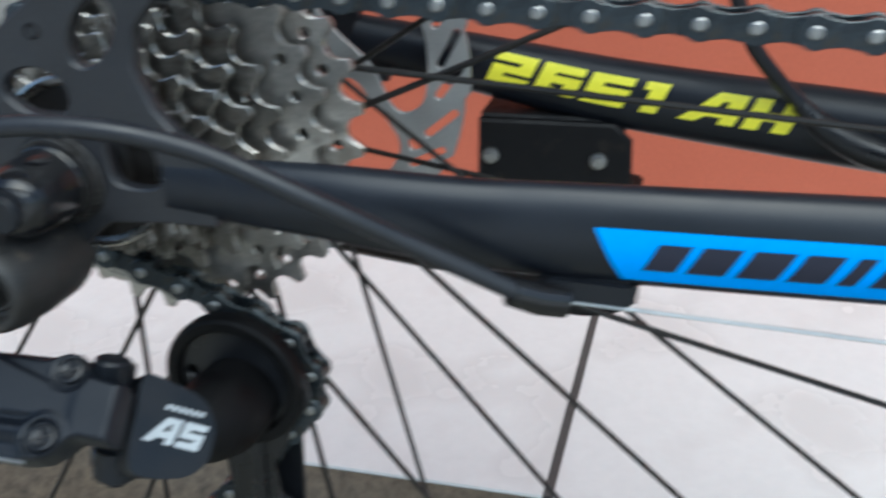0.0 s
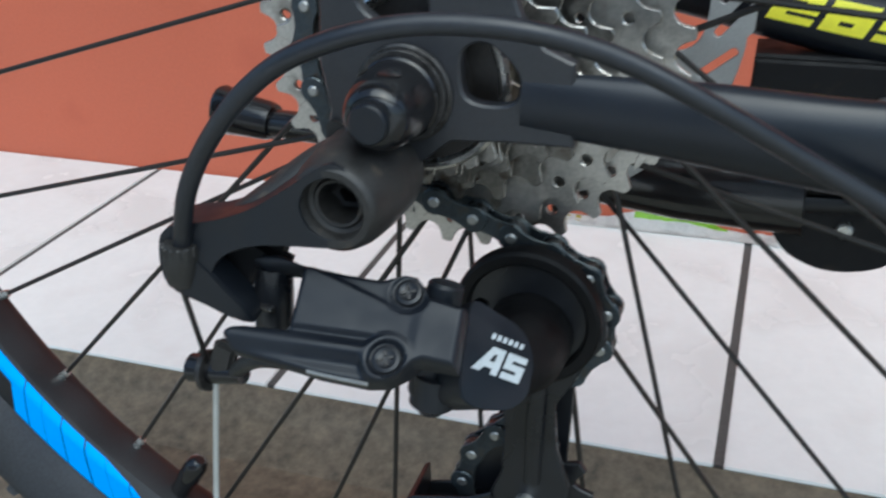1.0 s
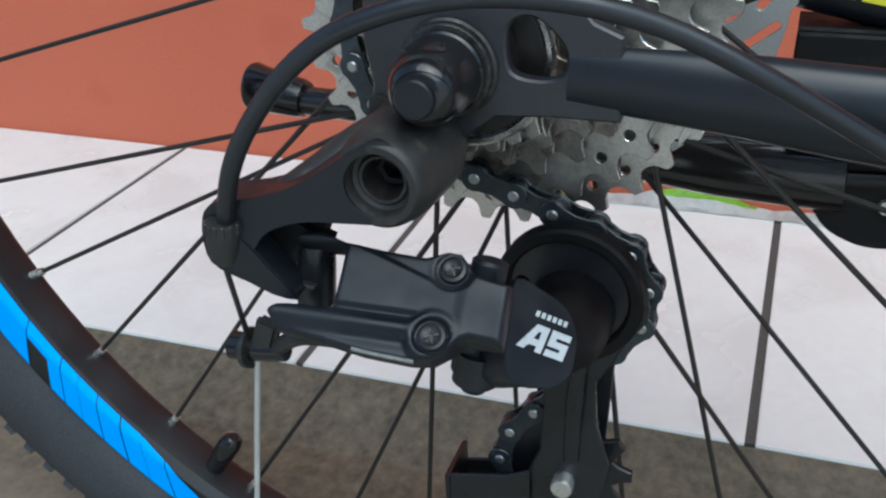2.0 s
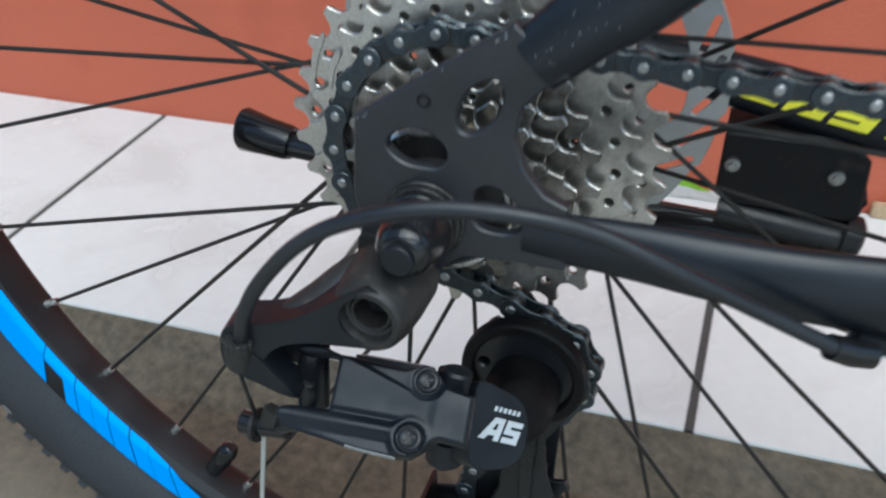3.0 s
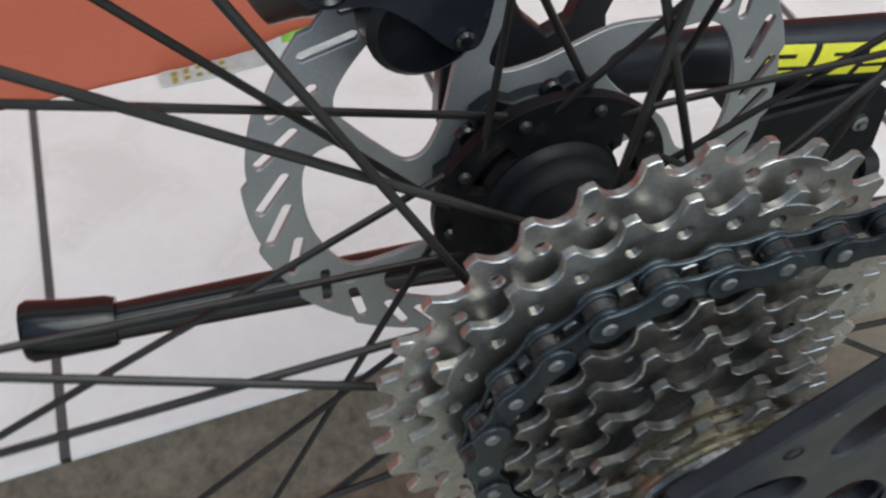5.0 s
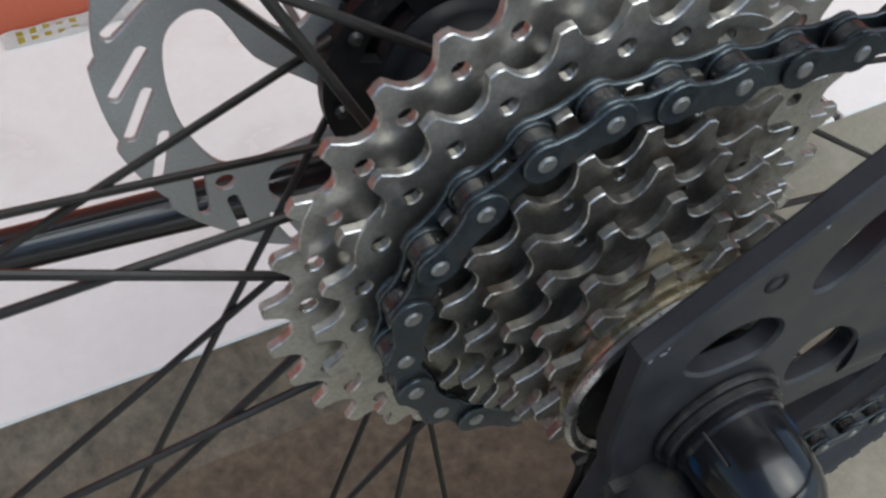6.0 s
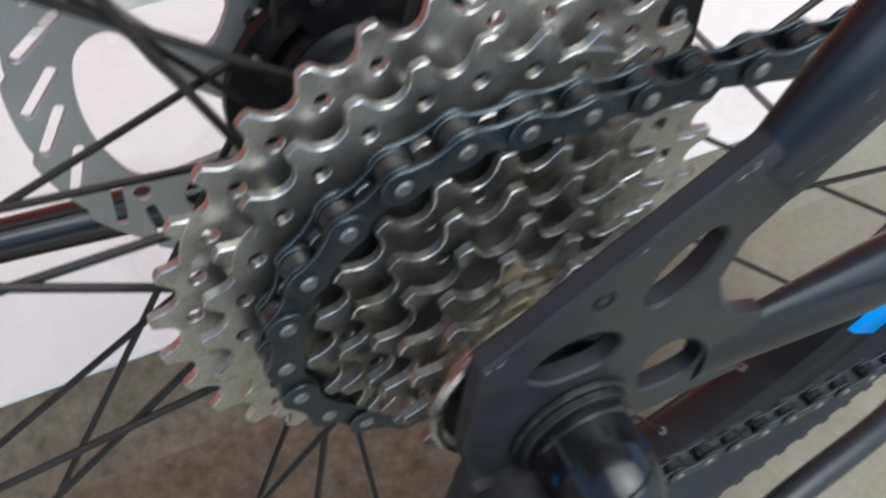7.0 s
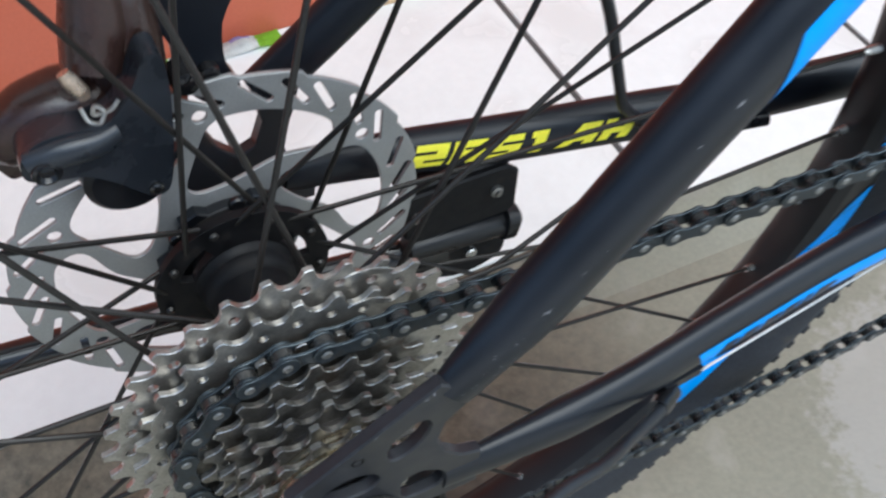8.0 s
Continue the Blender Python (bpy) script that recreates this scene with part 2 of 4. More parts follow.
def part(name, data, material, parent, label="", angle=35.0):
    """One mesh object under a thing or under one of its parts."""
    me = data if isinstance(data, bpy.types.Mesh) else finish(name, data, angle)
    for m in material if isinstance(material, (list, tuple)) else [material]:
        if len(me.materials) < (len(material) if isinstance(material, (list, tuple)) else 1):
            me.materials.append(m)
    ob = new(name, me)
    ob.parent = parent
    if label:
        tagged(ob, label)
    return ob


def flat(loops, y0, y1, bev=0.0, seg=1, edge_mat=-1, both=True):
    """A plate in the plane of the wheel: loops of (x, z), the first the outline and the others holes, from y0 to y1."""
    src = bmesh.new()
    edges, rims = [], []
    for loop in loops:
        vs = [src.verts.new((x, 0, z)) for x, z in loop]
        rims.append(vs)
        edges += [src.edges.new((vs[i - 1], vs[i])) for i in range(len(vs))]
    src.verts.index_update()
    bmesh.ops.triangle_fill(src, use_beauty=True, use_dissolve=False, edges=edges)
    src.verts.index_update()
    n = len(src.verts)
    co = [tuple(v.co) for v in src.verts]
    tris = [[v.index for v in f.verts] for f in src.faces]
    loops_i = [[v.index for v in vs] for vs in rims]
    src.free()
    bm = bmesh.new()
    front = [bm.verts.new((x, y0, z)) for x, _, z in co]
    back = [bm.verts.new((x, y1, z)) for x, _, z in co]
    for t in tris:
        bm.faces.new([front[i] for i in t])
        bm.faces.new([back[i] for i in reversed(t)])
    rim_edges = []
    for loop in loops_i:
        for i in range(len(loop)):
            a, b = loop[i - 1], loop[i]
            bm.faces.new((front[a], front[b], back[b], back[a]))
            rim_edges += [bm.edges.get((front[a], front[b]))] + ([bm.edges.get((back[a], back[b]))] if both else [])
    if bev:
        bmesh.ops.recalc_face_normals(bm, faces=bm.faces[:])
        bmesh.ops.bevel(bm, geom=rim_edges, offset=bev, segments=seg, affect="EDGES", clamp_overlap=True, material=edge_mat)
    return bm


def circle(cx, cz, r, n=24, a0=0.0, a1=360.0):
    full = abs(a1 - a0) >= 360
    return [(cx + r * math.cos(radians(a0 + (a1 - a0) * i / (n if full else n - 1))), cz + r * math.sin(radians(a0 + (a1 - a0) * i / (n if full else n - 1)))) for i in range(n)]


def smooth_loop(pts, n=5):
    """A closed curve through the points."""
    out, k = [], len(pts)
    for i in range(k):
        a, b, c, d = (Vector(pts[(i + j) % k]) for j in (-1, 0, 1, 2))
        for s in range(n):
            u = s / n
            q = 0.5 * (2 * b + (c - a) * u + (2 * a - 5 * b + 4 * c - d) * u * u + (3 * b - a - 3 * c + d) * u ** 3)
            out.append(tuple(q))
    return out


def curve(pts, n=10):
    """An open curve through the points."""
    q = [Vector(p) for p in pts]
    q = [2 * q[0] - q[1], *q, 2 * q[-1] - q[-2]]
    out = []
    for i in range(1, len(q) - 2):
        a, b, c, d = q[i - 1:i + 3]
        for s in range(n):
            u = s / n
            out.append(0.5 * (2 * b + (c - a) * u + (2 * a - 5 * b + 4 * c - d) * u * u + (3 * b - a - 3 * c + d) * u ** 3))
    return out + [q[-2]]


def tube(pts, radii, n=16, up=(0, 1, 0), caps=True, power=2.0):
    """A swept tube along points; radii: one number, or a (across up, along up) pair for each of some evenly spread stations."""
    q = [Vector(p) for p in pts]
    k = len(q)
    if not isinstance(radii, (list, tuple)):
        radii = [radii, radii]
    rr = [r if isinstance(r, (list, tuple)) else (r, r) for r in radii]
    bm = bmesh.new()
    rings = []
    for i, p in enumerate(q):
        t = (q[min(i + 1, k - 1)] - q[max(i - 1, 0)]).normalized()
        side = t.cross(Vector(up)).normalized()
        top = side.cross(t)
        f = i / (k - 1) * (len(rr) - 1)
        j = min(int(f), len(rr) - 2)
        ra, rb = (rr[j][c] + (rr[j + 1][c] - rr[j][c]) * (f - j) for c in (0, 1))
        ring_ = []
        for s in range(n):
            w = 2 * math.pi * s / n
            cx, sy = math.cos(w), math.sin(w)
            cx, sy = math.copysign(abs(cx) ** (2 / power), cx), math.copysign(abs(sy) ** (2 / power), sy)
            ring_.append(bm.verts.new(p + side * ra * cx + top * rb * sy))
        rings.append(ring_)
    for a, b in zip(rings, rings[1:]):
        for s in range(n):
            bm.faces.new((a[s - 1], a[s], b[s], b[s - 1]))
    if caps:
        bm.faces.new(rings[0])
        bm.faces.new(rings[-1][::-1])
    return bm


def lathe(profile, n=32, cx=0.0, cz=0.0, a0=0.0):
    """A body turned about an axis along y: profile of (radius, y)."""
    bm = bmesh.new()
    rings = []
    for r, y in profile:
        if r < 1e-6:
            rings.append([bm.verts.new((cx, y, cz))])
        else:
            rings.append([bm.verts.new((cx + r * math.cos(2 * math.pi * i / n + a0), y, cz + r * math.sin(2 * math.pi * i / n + a0))) for i in range(n)])
    for a, b in zip(rings, rings[1:]):
        for i in range(n):
            if len(a) == 1 and len(b) == 1:
                continue
            if len(a) == 1:
                bm.faces.new((a[0], b[i - 1], b[i]))
            elif len(b) == 1:
                bm.faces.new((a[i - 1], a[i], b[0]))
            else:
                bm.faces.new((a[i - 1], a[i], b[i], b[i - 1]))
    for ring_ in (rings[0], rings[-1]):
        if len(ring_) > 2 and profile[0] != profile[-1]:
            bm.faces.new(ring_)
    return bm


def block(size, at, turn=(0, 0, 0), bev=1.0, seg=2, taper=1.0):
    """A rounded box; taper narrows its top."""
    bm = bmesh.new()
    bmesh.ops.create_cube(bm, size=1)
    for v in bm.verts:
        k = taper if v.co.z > 0 else 1.0
        v.co = Vector((v.co.x * size[0] * k, v.co.y * size[1] * k, v.co.z * size[2]))
    bmesh.ops.bevel(bm, geom=bm.edges[:], offset=bev, segments=seg, affect="EDGES", clamp_overlap=True)
    bmesh.ops.transform(bm, matrix=pose(*at, *turn), verts=bm.verts[:])
    return bm


def joined(*many):
    """Several bmeshes as one."""
    out = bmesh.new()
    for b in many:
        me = bpy.data.meshes.new("tmp")
        b.to_mesh(me)
        b.free()
        out.from_mesh(me)
        bpy.data.meshes.remove(me)
    return out


def moved(bm, m):
    bmesh.ops.transform(bm, matrix=m, verts=bm.verts[:])
    return bm


def plane_pose(origin, u, v):
    """Takes a plate's x along u, z along v and its -y out of the plane."""
    u = Vector(u).normalized()
    v = (Vector(v) - u * u.dot(Vector(v))).normalized()
    w = v.cross(u)
    return Matrix(((u.x, w.x, v.x, origin[0]), (u.y, w.y, v.y, origin[1]), (u.z, w.z, v.z, origin[2]), (0, 0, 0, 1)))


# ---- ground, porch tiles and wall ----
def slab(name, x0, x1, y0, y1, z0, z1, material, bev=0.0, parent=None, kind="structure", label="", category=""):
    bm = bmesh.new()
    bmesh.ops.create_cube(bm, size=1)
    for v in bm.verts:
        v.co = Vector(((x0 + x1) / 2 + v.co.x * (x1 - x0), (y0 + y1) / 2 + v.co.y * (y1 - y0), (z0 + z1) / 2 + v.co.z * (z1 - z0)))
    if bev:
        bmesh.ops.bevel(bm, geom=bm.edges[:], offset=bev, segments=2, affect="EDGES")
    ob = part(name, bm, material, parent)
    return tagged(ob, label, category, "", kind)


FLOOR, TILE_TOP, EDGE, WALL_Y = -333.0, -310.0, 202.0, 530.0
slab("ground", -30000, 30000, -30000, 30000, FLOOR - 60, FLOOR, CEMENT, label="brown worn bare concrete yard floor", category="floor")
porch = slab("porch_floor", -2312, 2479, EDGE + 3, WALL_Y + 100, FLOOR + 1, TILE_TOP - 1.5, GROUT, label="low porch step of grey cement bedding", category="floor")
bm = bmesh.new()
haunch = [(EDGE - 0.4, TILE_TOP - 1.6), (EDGE - 6, TILE_TOP - 3.2), (EDGE - 16, TILE_TOP - 9), (EDGE - 30, TILE_TOP - 16), (EDGE - 52, FLOOR + 0.6), (EDGE - 60, FLOOR - 2), (EDGE - 0.4, FLOOR - 2)]
ends = [[bm.verts.new((x, y, z)) for y, z in haunch] for x in (-2312, 2479)]
for k in range(len(haunch)):
    bm.faces.new((ends[0][k - 1], ends[0][k], ends[1][k], ends[1][k - 1]))
for e in ends:
    bm.faces.new(e)
tagged(part("porch_edge", bm, CEMENT, None), "worn brown cement slope against the porch tiles", "floor", "", "structure")
slab("wall", -2600, 2600, WALL_Y, WALL_Y + 120, FLOOR + 1, 640, WALL, label="orange painted lower part of the house wall", category="wall")
# unseen upper wall; its colour and start height make reflections less orange
slab("wall_upper", -2600, 2600, WALL_Y + 4, WALL_Y + 120, 640, 2009, UPPER, label="unseen off-white upper wall added for its reflections", category="wall")
# unseen slab added overhead so that upward faces stay darker
slab("ceiling", -2600, 2600, -90, WALL_Y + 120, 2010, 2050, EAVES_BLOCK, label="unseen dark brown slab added to block light from above", category="ceiling")
# unseen wall added behind the camera; tone and length set for reflections
slab("added_wall", -6000, 1300, -3700, -3550, FLOOR - 1, 1700, ADDED_GREY, label="unseen pale grey wall added to shape reflections", category="wall")
slab("skirting", 205, 2479, WALL_Y - 9, WALL_Y - 0.5, TILE_TOP - 1, TILE_TOP + 14, TAN, bev=1.5, label="bare tan plaster strip along the wall base", category="skirting")


# ---- the bicycle ----
bike = tagged(new("bicycle"), "black mountain bicycle with blue decals, rear end on a concrete floor", "bicycle")
bike.location = (0, 0, FLOOR * MM)
bike.matrix_world = Matrix.Translation((0, 0, FLOOR * MM))
RAISE = Matrix.Translation((0, 0, -FLOOR * MM))


def bike_part(name, data, material, label="", parent=None, angle=35.0):
    ob = part(name, data, material, parent or bike, label, angle)
    if parent is None:
        ob.matrix_parent_inverse = RAISE
    return ob


WY = 6.0  # the wheel's middle plane


# frame: dropout, stays
plate = [(-21, 31), (-23, 6), (-21, -6), (-24, -20), *circle(-11, -23, 12.5, 9, 170, 320), (3, -19), (12, -12), (26, -11), (43, -11), (43, 10), (36, 13), (30, 20), (26.6, 30), (29, 40), (35, 46), (41, 50), (26, 63)]
bean = smooth_loop([(-11.5, 22.5), (-8, 27.5), (-1, 29), (5, 26), (7, 21.5), (4.5, 17.5), (-1, 17), (-7, 18)], 4)
oval = [(16.7 + 5.2 * math.cos(w) * 0.84 + 9.6 * math.sin(w) * 0.54, 38 - 5.2 * math.cos(w) * 0.54 + 9.6 * math.sin(w) * 0.84) for w in (2 * math.pi * i / 24 for i in range(24))]
wedge = smooth_loop([(14.6, 6), (15.6, 11.6), (20, 13.8), (24.6, 11.8), (29.4, 6), (28.4, -0.4), (22, -1.8), (16, -0.2)], 3)
dropout = bike_part("dropout", flat([plate, bean, oval, wedge], -68, -63.5, 0.6), PLATE, "black steel dropout plate with cut-out holes")
# proud disc coloured dark to paint the shade of a small dent
part("dimple", lathe([(0, -67.8), (1.1, -67.9), (1.6, -68.3), (2.1, -68.2), (2.3, -67.8)], 16, 0.6, 38.3), DULL_BLACK, dropout)
part("hanger", flat([smooth_loop([(-20.6, -8.6), (-22, -14), (-22, -22), (-19.6, -29.5), (-13, -33.6), (-4, -32.6), (1.2, -27), (2.6, -20.6), (-4, -14), (-13, -10.4)], 3)], -70.2, -63.2, 0.8, 2), GREASY, dropout, "dusty black derailleur hanger tab")
left_plate = [(-18, 20), (-20, 0), (-16, -14), (0, -18), (22, -12), (42, -14), (44, 4), (33, 6), (31, 24), (36, 36), (40, 50), (26, 60), (22, 46), (24, 36), (20, 25), (13, 22), (6, 30), (2, 40), (-10, 34)]
bike_part("dropout", flat([left_plate], 74, 80, 0.6), PLATE, "black steel dropout plate")

cs = curve([(30, -66, -0.5), (70, -64.0, -3.2), (110, -60.0, -7.8), (160, -52.6, -11.2), (230, -43.5, -15), (330, -37, -21), (400, -37, -25)], 8)
chainstay = bike_part("chainstay", tube(cs, [(7.6, 3.0), (10.3, 6.6), (12.5, 6.3), (13.5, 7.2), (13, 8.5), (12, 9)], 24), BLACK, "satin black chainstay tube with a blue decal")
ss = curve([(31, -65, 52), (44, -63, 63.5), (62.5, -60, 78.5), (123, -52, 138), (203, -42.5, 219.5), (263, -35, 281)], 8)
SS_RADII = [(9.2, 4.6), (10.6, 6.6), (12.2, 8.2), (13, 9), (12.5, 9), (12, 9)]
seatstay = bike_part("seatstay", tube(ss, SS_RADII, 28), BLACK, "satin black seatstay tube with small scratches")
csl = curve([(30, 78, 2), (60, 77.5, -3), (85, 76.5, -7.5), (130, 72, -14), (190, 65, -19), (260, 55, -23), (340, 47, -25), (400, 44, -27)], 8)
chainstay_left = bike_part("chainstay", tube(csl, [(9, 7), (10.5, 8), (12.2, 9), (13.2, 9.3), (13, 9.3), (12, 10)], 24), BLACK, "satin black chainstay tube with yellow lettering")
ssl = curve([(26, 76, 50), (60, 71.5, 82), (120, 64, 143), (200, 54.5, 225), (260, 47, 286)], 8)
seatstay_left = bike_part("seatstay", tube(ssl, [(9.5, 7), (9.5, 8), (9, 8.5), (8.5, 8.5)], 20), BLACK, "satin black seatstay tube")


def wrap_patch(path, radius, f0, f1, w0, w1, lift=0.25, n=24, m=6, slant=0.0, lean=0.0):
    """A sticker on a tube: from f0 to f1 along its points, from angle w0 to w1 round it."""
    bm = bmesh.new()
    k = len(path)
    grid = []
    for i in range(n + 1):
        row = []
        for j in range(m + 1):
            v = j / m
            f = (f0 + (f1 - f0) * i / n + slant * v * (1 - i / n) + lean * v) * (k - 1)
            a = min(int(f), k - 2)
            p = path[a].lerp(path[a + 1], f - a)
            t = (path[min(a + 2, k - 1)] - path[max(a - 1, 0)]).normalized()
            side = t.cross(Vector((0, 1, 0))).normalized()
            top = side.cross(t)
            w = radians(w0 + (w1 - w0) * v)
            ra, rb = radius(f / (k - 1))
            row.append(bm.verts.new(p + side * (ra + lift) * math.cos(w) + top * (rb + lift) * math.sin(w)))
        grid.append(row)
    for a, b in zip(grid, grid[1:]):
        for j in range(m):
            bm.faces.new((a[j], a[j + 1], b[j + 1], b[j]))
    return bm


def radii_at(rr):
    def at(f):
        g = min(max(f, 0), 0.9999) * (len(rr) - 1)
        j = int(g)
        return tuple(rr[j][c] + (rr[j + 1][c] - rr[j][c]) * (g - j) for c in (0, 1))
    return at


CS_R = radii_at([(7.6, 3.0), (10.3, 6.6), (12.5, 6.3), (13.5, 7.2), (13, 8.5), (12, 9)])
SS_R = radii_at(SS_RADII)
# blue sticker with black block shapes standing in for its lettering
part("decal", wrap_patch(cs, CS_R, 0.428, 0.90, -70, -136, 0.25, 30, 6, 0.025), BLUE, chainstay, "blue slanted decal")
for f, long in ((0.476, 0.022), (0.505, 0.024), (0.536, 0.024), (0.566, 0.021), (0.594, 0.009), (0.611, 0.023)):
    part("decal_mark", wrap_patch(cs, CS_R, f, f + long, -84, -116, 0.5, 4, 4, 0.0, -0.010), INK, chainstay)
part("decal_mark", wrap_patch(cs, CS_R, 0.62, 0.70, -120, -124, 0.5, 6, 2), INK, chainstay)
part("decal", wrap_patch(ss, SS_R, 0.612, 0.97, -66, -136, 0.25, 24, 6, -0.04), BLUE, seatstay, "blue decal")

for i in range(34):
    f, w = (random.uniform(0.02, 0.30), random.uniform(-112, -60)) if i < 22 else (random.uniform(0.25, 0.60), random.uniform(-74, -66))
    part("paint_chip", wrap_patch(ss, SS_R, f, f + random.uniform(0.001, 0.006), w, w - random.uniform(1, 4), 0.1, 3, 2, 0.002), CHIP, seatstay, "pale paint chip" if i == 0 else "")
for i in range(9):
    x = random.choice((-20.5, 5.0, 21.0)) + random.uniform(-1.5, 3.5)
    z = 31 + (x + 21) * 32 / 47 - random.uniform(0.8, 2.2)
    part("paint_chip", flat([smooth_loop([(x, z), (x + random.uniform(0.3, 0.9), z + random.uniform(0.1, 0.7)), (x + 0.3, z - random.uniform(0.15, 0.4))], 2)], -68.1, -67.9), CHIP, dropout)


GLYPHS = {
    "2": [[(0, 1), (1, 1), (1, 0.38), (0.34, 0.38), (0.34, 0.26), (1, 0.26), (1, 0), (0, 0), (0, 0.62), (0.66, 0.62), (0.66, 0.74), (0, 0.74)]],
    "6": [[(0, 0), (0, 1), (1, 1), (1, 0.74), (0.34, 0.74), (0.34, 0.64), (1, 0.64), (1, 0)], [(0.34, 0.24), (0.66, 0.24), (0.66, 0.40), (0.34, 0.40)]],
    "5": [[(0, 1), (1, 1), (1, 0.74), (0.34, 0.74), (0.34, 0.62), (1, 0.62), (1, 0), (0, 0), (0, 0.26), (0.66, 0.26), (0.66, 0.38), (0, 0.38)]],
    "1": [[(0.1, 1), (0.62, 1), (0.62, 0), (0.26, 0), (0.26, 0.74), (0.1, 0.74)]],
    "A": [[(-0.25, 0), (0.35, 1), (1, 1), (1, 0), (0.66, 0), (0.66, 0.22), (0.30, 0.22), (0.14, 0)], [(0.40, 0.44), (0.66, 0.44), (0.66, 0.76), (0.54, 0.76)]],
    "H": [[(0, 0), (0, 1), (0.34, 1), (0.34, 0.62), (0.66, 0.62), (0.66, 1), (1, 1), (1, 0), (0.66, 0), (0.66, 0.36), (0.34, 0.36), (0.34, 0)]],
}


def inside(x, y, loops):
    hit = False
    for loop in loops:
        for i in range(len(loop)):
            (xa, ya), (xb, yb) = loop[i - 1], loop[i]
            if (ya > y) != (yb > y) and x < xa + (y - ya) / (yb - ya) * (xb - xa):
                hit = not hit
    return hit


def block_letters(words, wide, high, place, shear=0.35, gap=0.16, n=40):
    """Blocky slanted letters as small cells, each corner laid onto a surface by place(x, y)."""
    bm = bmesh.new()
    x = 0.0
    spots = []
    for ch in words:
        w = {" ": 0.35, "1": 0.7}.get(ch, 1.0)
        if ch != " ":
            spots.append((ch, x))
        x += w + gap
    scale = wide / (x - gap)
    for ch, x0 in spots:
        made = {}

        def corner(i, j):
            if (i, j) not in made:
                u, v = i / n, j / n
                made[i, j] = bm.verts.new(place((x0 + u + shear * (v - 0.5)) * scale, v * high))
            return made[i, j]
        for i in range(-n // 2, n):
            for j in range(n):
                if inside((i + 0.5) / n, (j + 0.5) / n, GLYPHS[ch]):
                    bm.faces.new((corner(i, j), corner(i + 1, j), corner(i + 1, j + 1), corner(i, j + 1)))
    return bm


# yellow model number on the inner side of the far chainstay
CSL_R = radii_at([(9, 7), (10.5, 8), (12.2, 9), (13.2, 9.3), (13, 9.3), (12, 10)])


def on_left_stay(dx, dz):
    x = 84.3 + dx
    a = max(i for i in range(len(csl) - 1) if csl[i].x <= x)
    f = (x - csl[a].x) / (csl[a + 1].x - csl[a].x)
    p = csl[a].lerp(csl[a + 1], f)
    ra, rb = CSL_R((a + f) / (len(csl) - 1))
    w = math.asin(max(-0.97, min(0.97, (dz - 2.4) / ra)))
    return Vector((x, p.y - (rb + 0.3) * math.cos(w), p.z + (ra + 0.3) * math.sin(w)))


part("lettering", block_letters("2651 AH", 104.5, 10.5, on_left_stay), YELLOW, chainstay_left, "yellow slanted model number", angle=0)


# rear wheel
rim_profile = [(r + 3.5, WY + y) for r, y in ((267, -9), (266, -5), (266, 5), (267, 9), (271, 12.5), (283, 13.5), (285, 13.5), (285, 11.5), (275, 10), (275, -10), (285, -11.5), (285, -13.5), (283, -13.5), (271, -12.5), (267, -9))]
rim = bike_part("rim", lathe(rim_profile, 144), RIM, "black wheel rim with blue decals")
def rim_y(r):
    """The rim's side face at a radius, a hair proud of it."""
    return WY - 0.55 - (9 + 3.5 * (r - 270.5) / 4 if r < 274.5 else 12.5 + (r - 274.5) / 12)


def rim_patch(a0, a1, r0, r1, s0=3.4, s1=3.4, taper=0.0, n=8, m=16):
    """A sticker on the rim's side from a0 to a1 degrees, r0 to r1 outwards; its ends lean by s0 and s1, its inner edge rises by taper."""
    bm = bmesh.new()
    rows = []
    for i in range(n + 1):
        f = i / n
        row = []
        for j in range(m + 1):
            v = j / m
            lo = r0 + taper * f
            r = lo + (r1 - lo) * v
            a = radians(a0 + (a1 - a0) * f + (s0 + (s1 - s0) * f) * (r - 271.5) / 15.5)
            row.append(bm.verts.new((r * math.cos(a), rim_y(r), r * math.sin(a))))
        rows.append(row)
    for a, b in zip(rows, rows[1:]):
        for j in range(m):
            bm.faces.new((a[j], a[j + 1], b[j + 1], b[j]))
    return bm


for base in (-154.0, -42.0, 70.0):
    for a, b, r0, r1, s0, s1, up in ((0.5, 7.7, 271.5, 287, 0.9, 3.4, 0), (7.95, 10.7, 271.5, 276.5, 3.4, 3.4, 0), (10.7, 12.35, 271.5, 287, 3.4, 3.4, 0), (12.6, 14.7, 271.5, 287, 3.4, 3.4, 0), (14.85, 17.2, 271.5, 287, 3.4, 3.4, 0), (17.45, 20.2, 271.5, 287, 3.4, 3.4, 0),
                                     (20.5, 22.9, 271.5, 287, 3.4, 3.4, 0), (23.05, 25.8, 271.5, 287, 3.4, 3.4, 1.5), (26.05, 29.6, 273, 287, 3.4, 3.2, 4.0), (29.8, 34.4, 277.2, 287, 3.2, 0.6, 9.0)):
        part("decal", rim_patch(base + a, base + b + 0.1, r0, r1, s0, s1, up), BLUE, rim, "blue slanted decal stroke")
    for a in (37.5, 39.3, 41.1):
        part("decal", rim_patch(base + a, base + a + 1.3, 276.5, 281, 1.5, 1.5), BLUE, rim, "small blue decal stroke")

tyre_prof = []
for i in range(25):
    w = math.pi * (-0.36 + 1.72 * i / 24)
    tyre_prof.append((307.5 + 23.2 * math.sin(w), WY - 24.5 * math.cos(w)))
tyre = bike_part("tyre", lathe(tyre_prof + [tyre_prof[0]], 160), RUBBER, "black knobby mountain bike tyre")

bm = bmesh.new()
grid = []
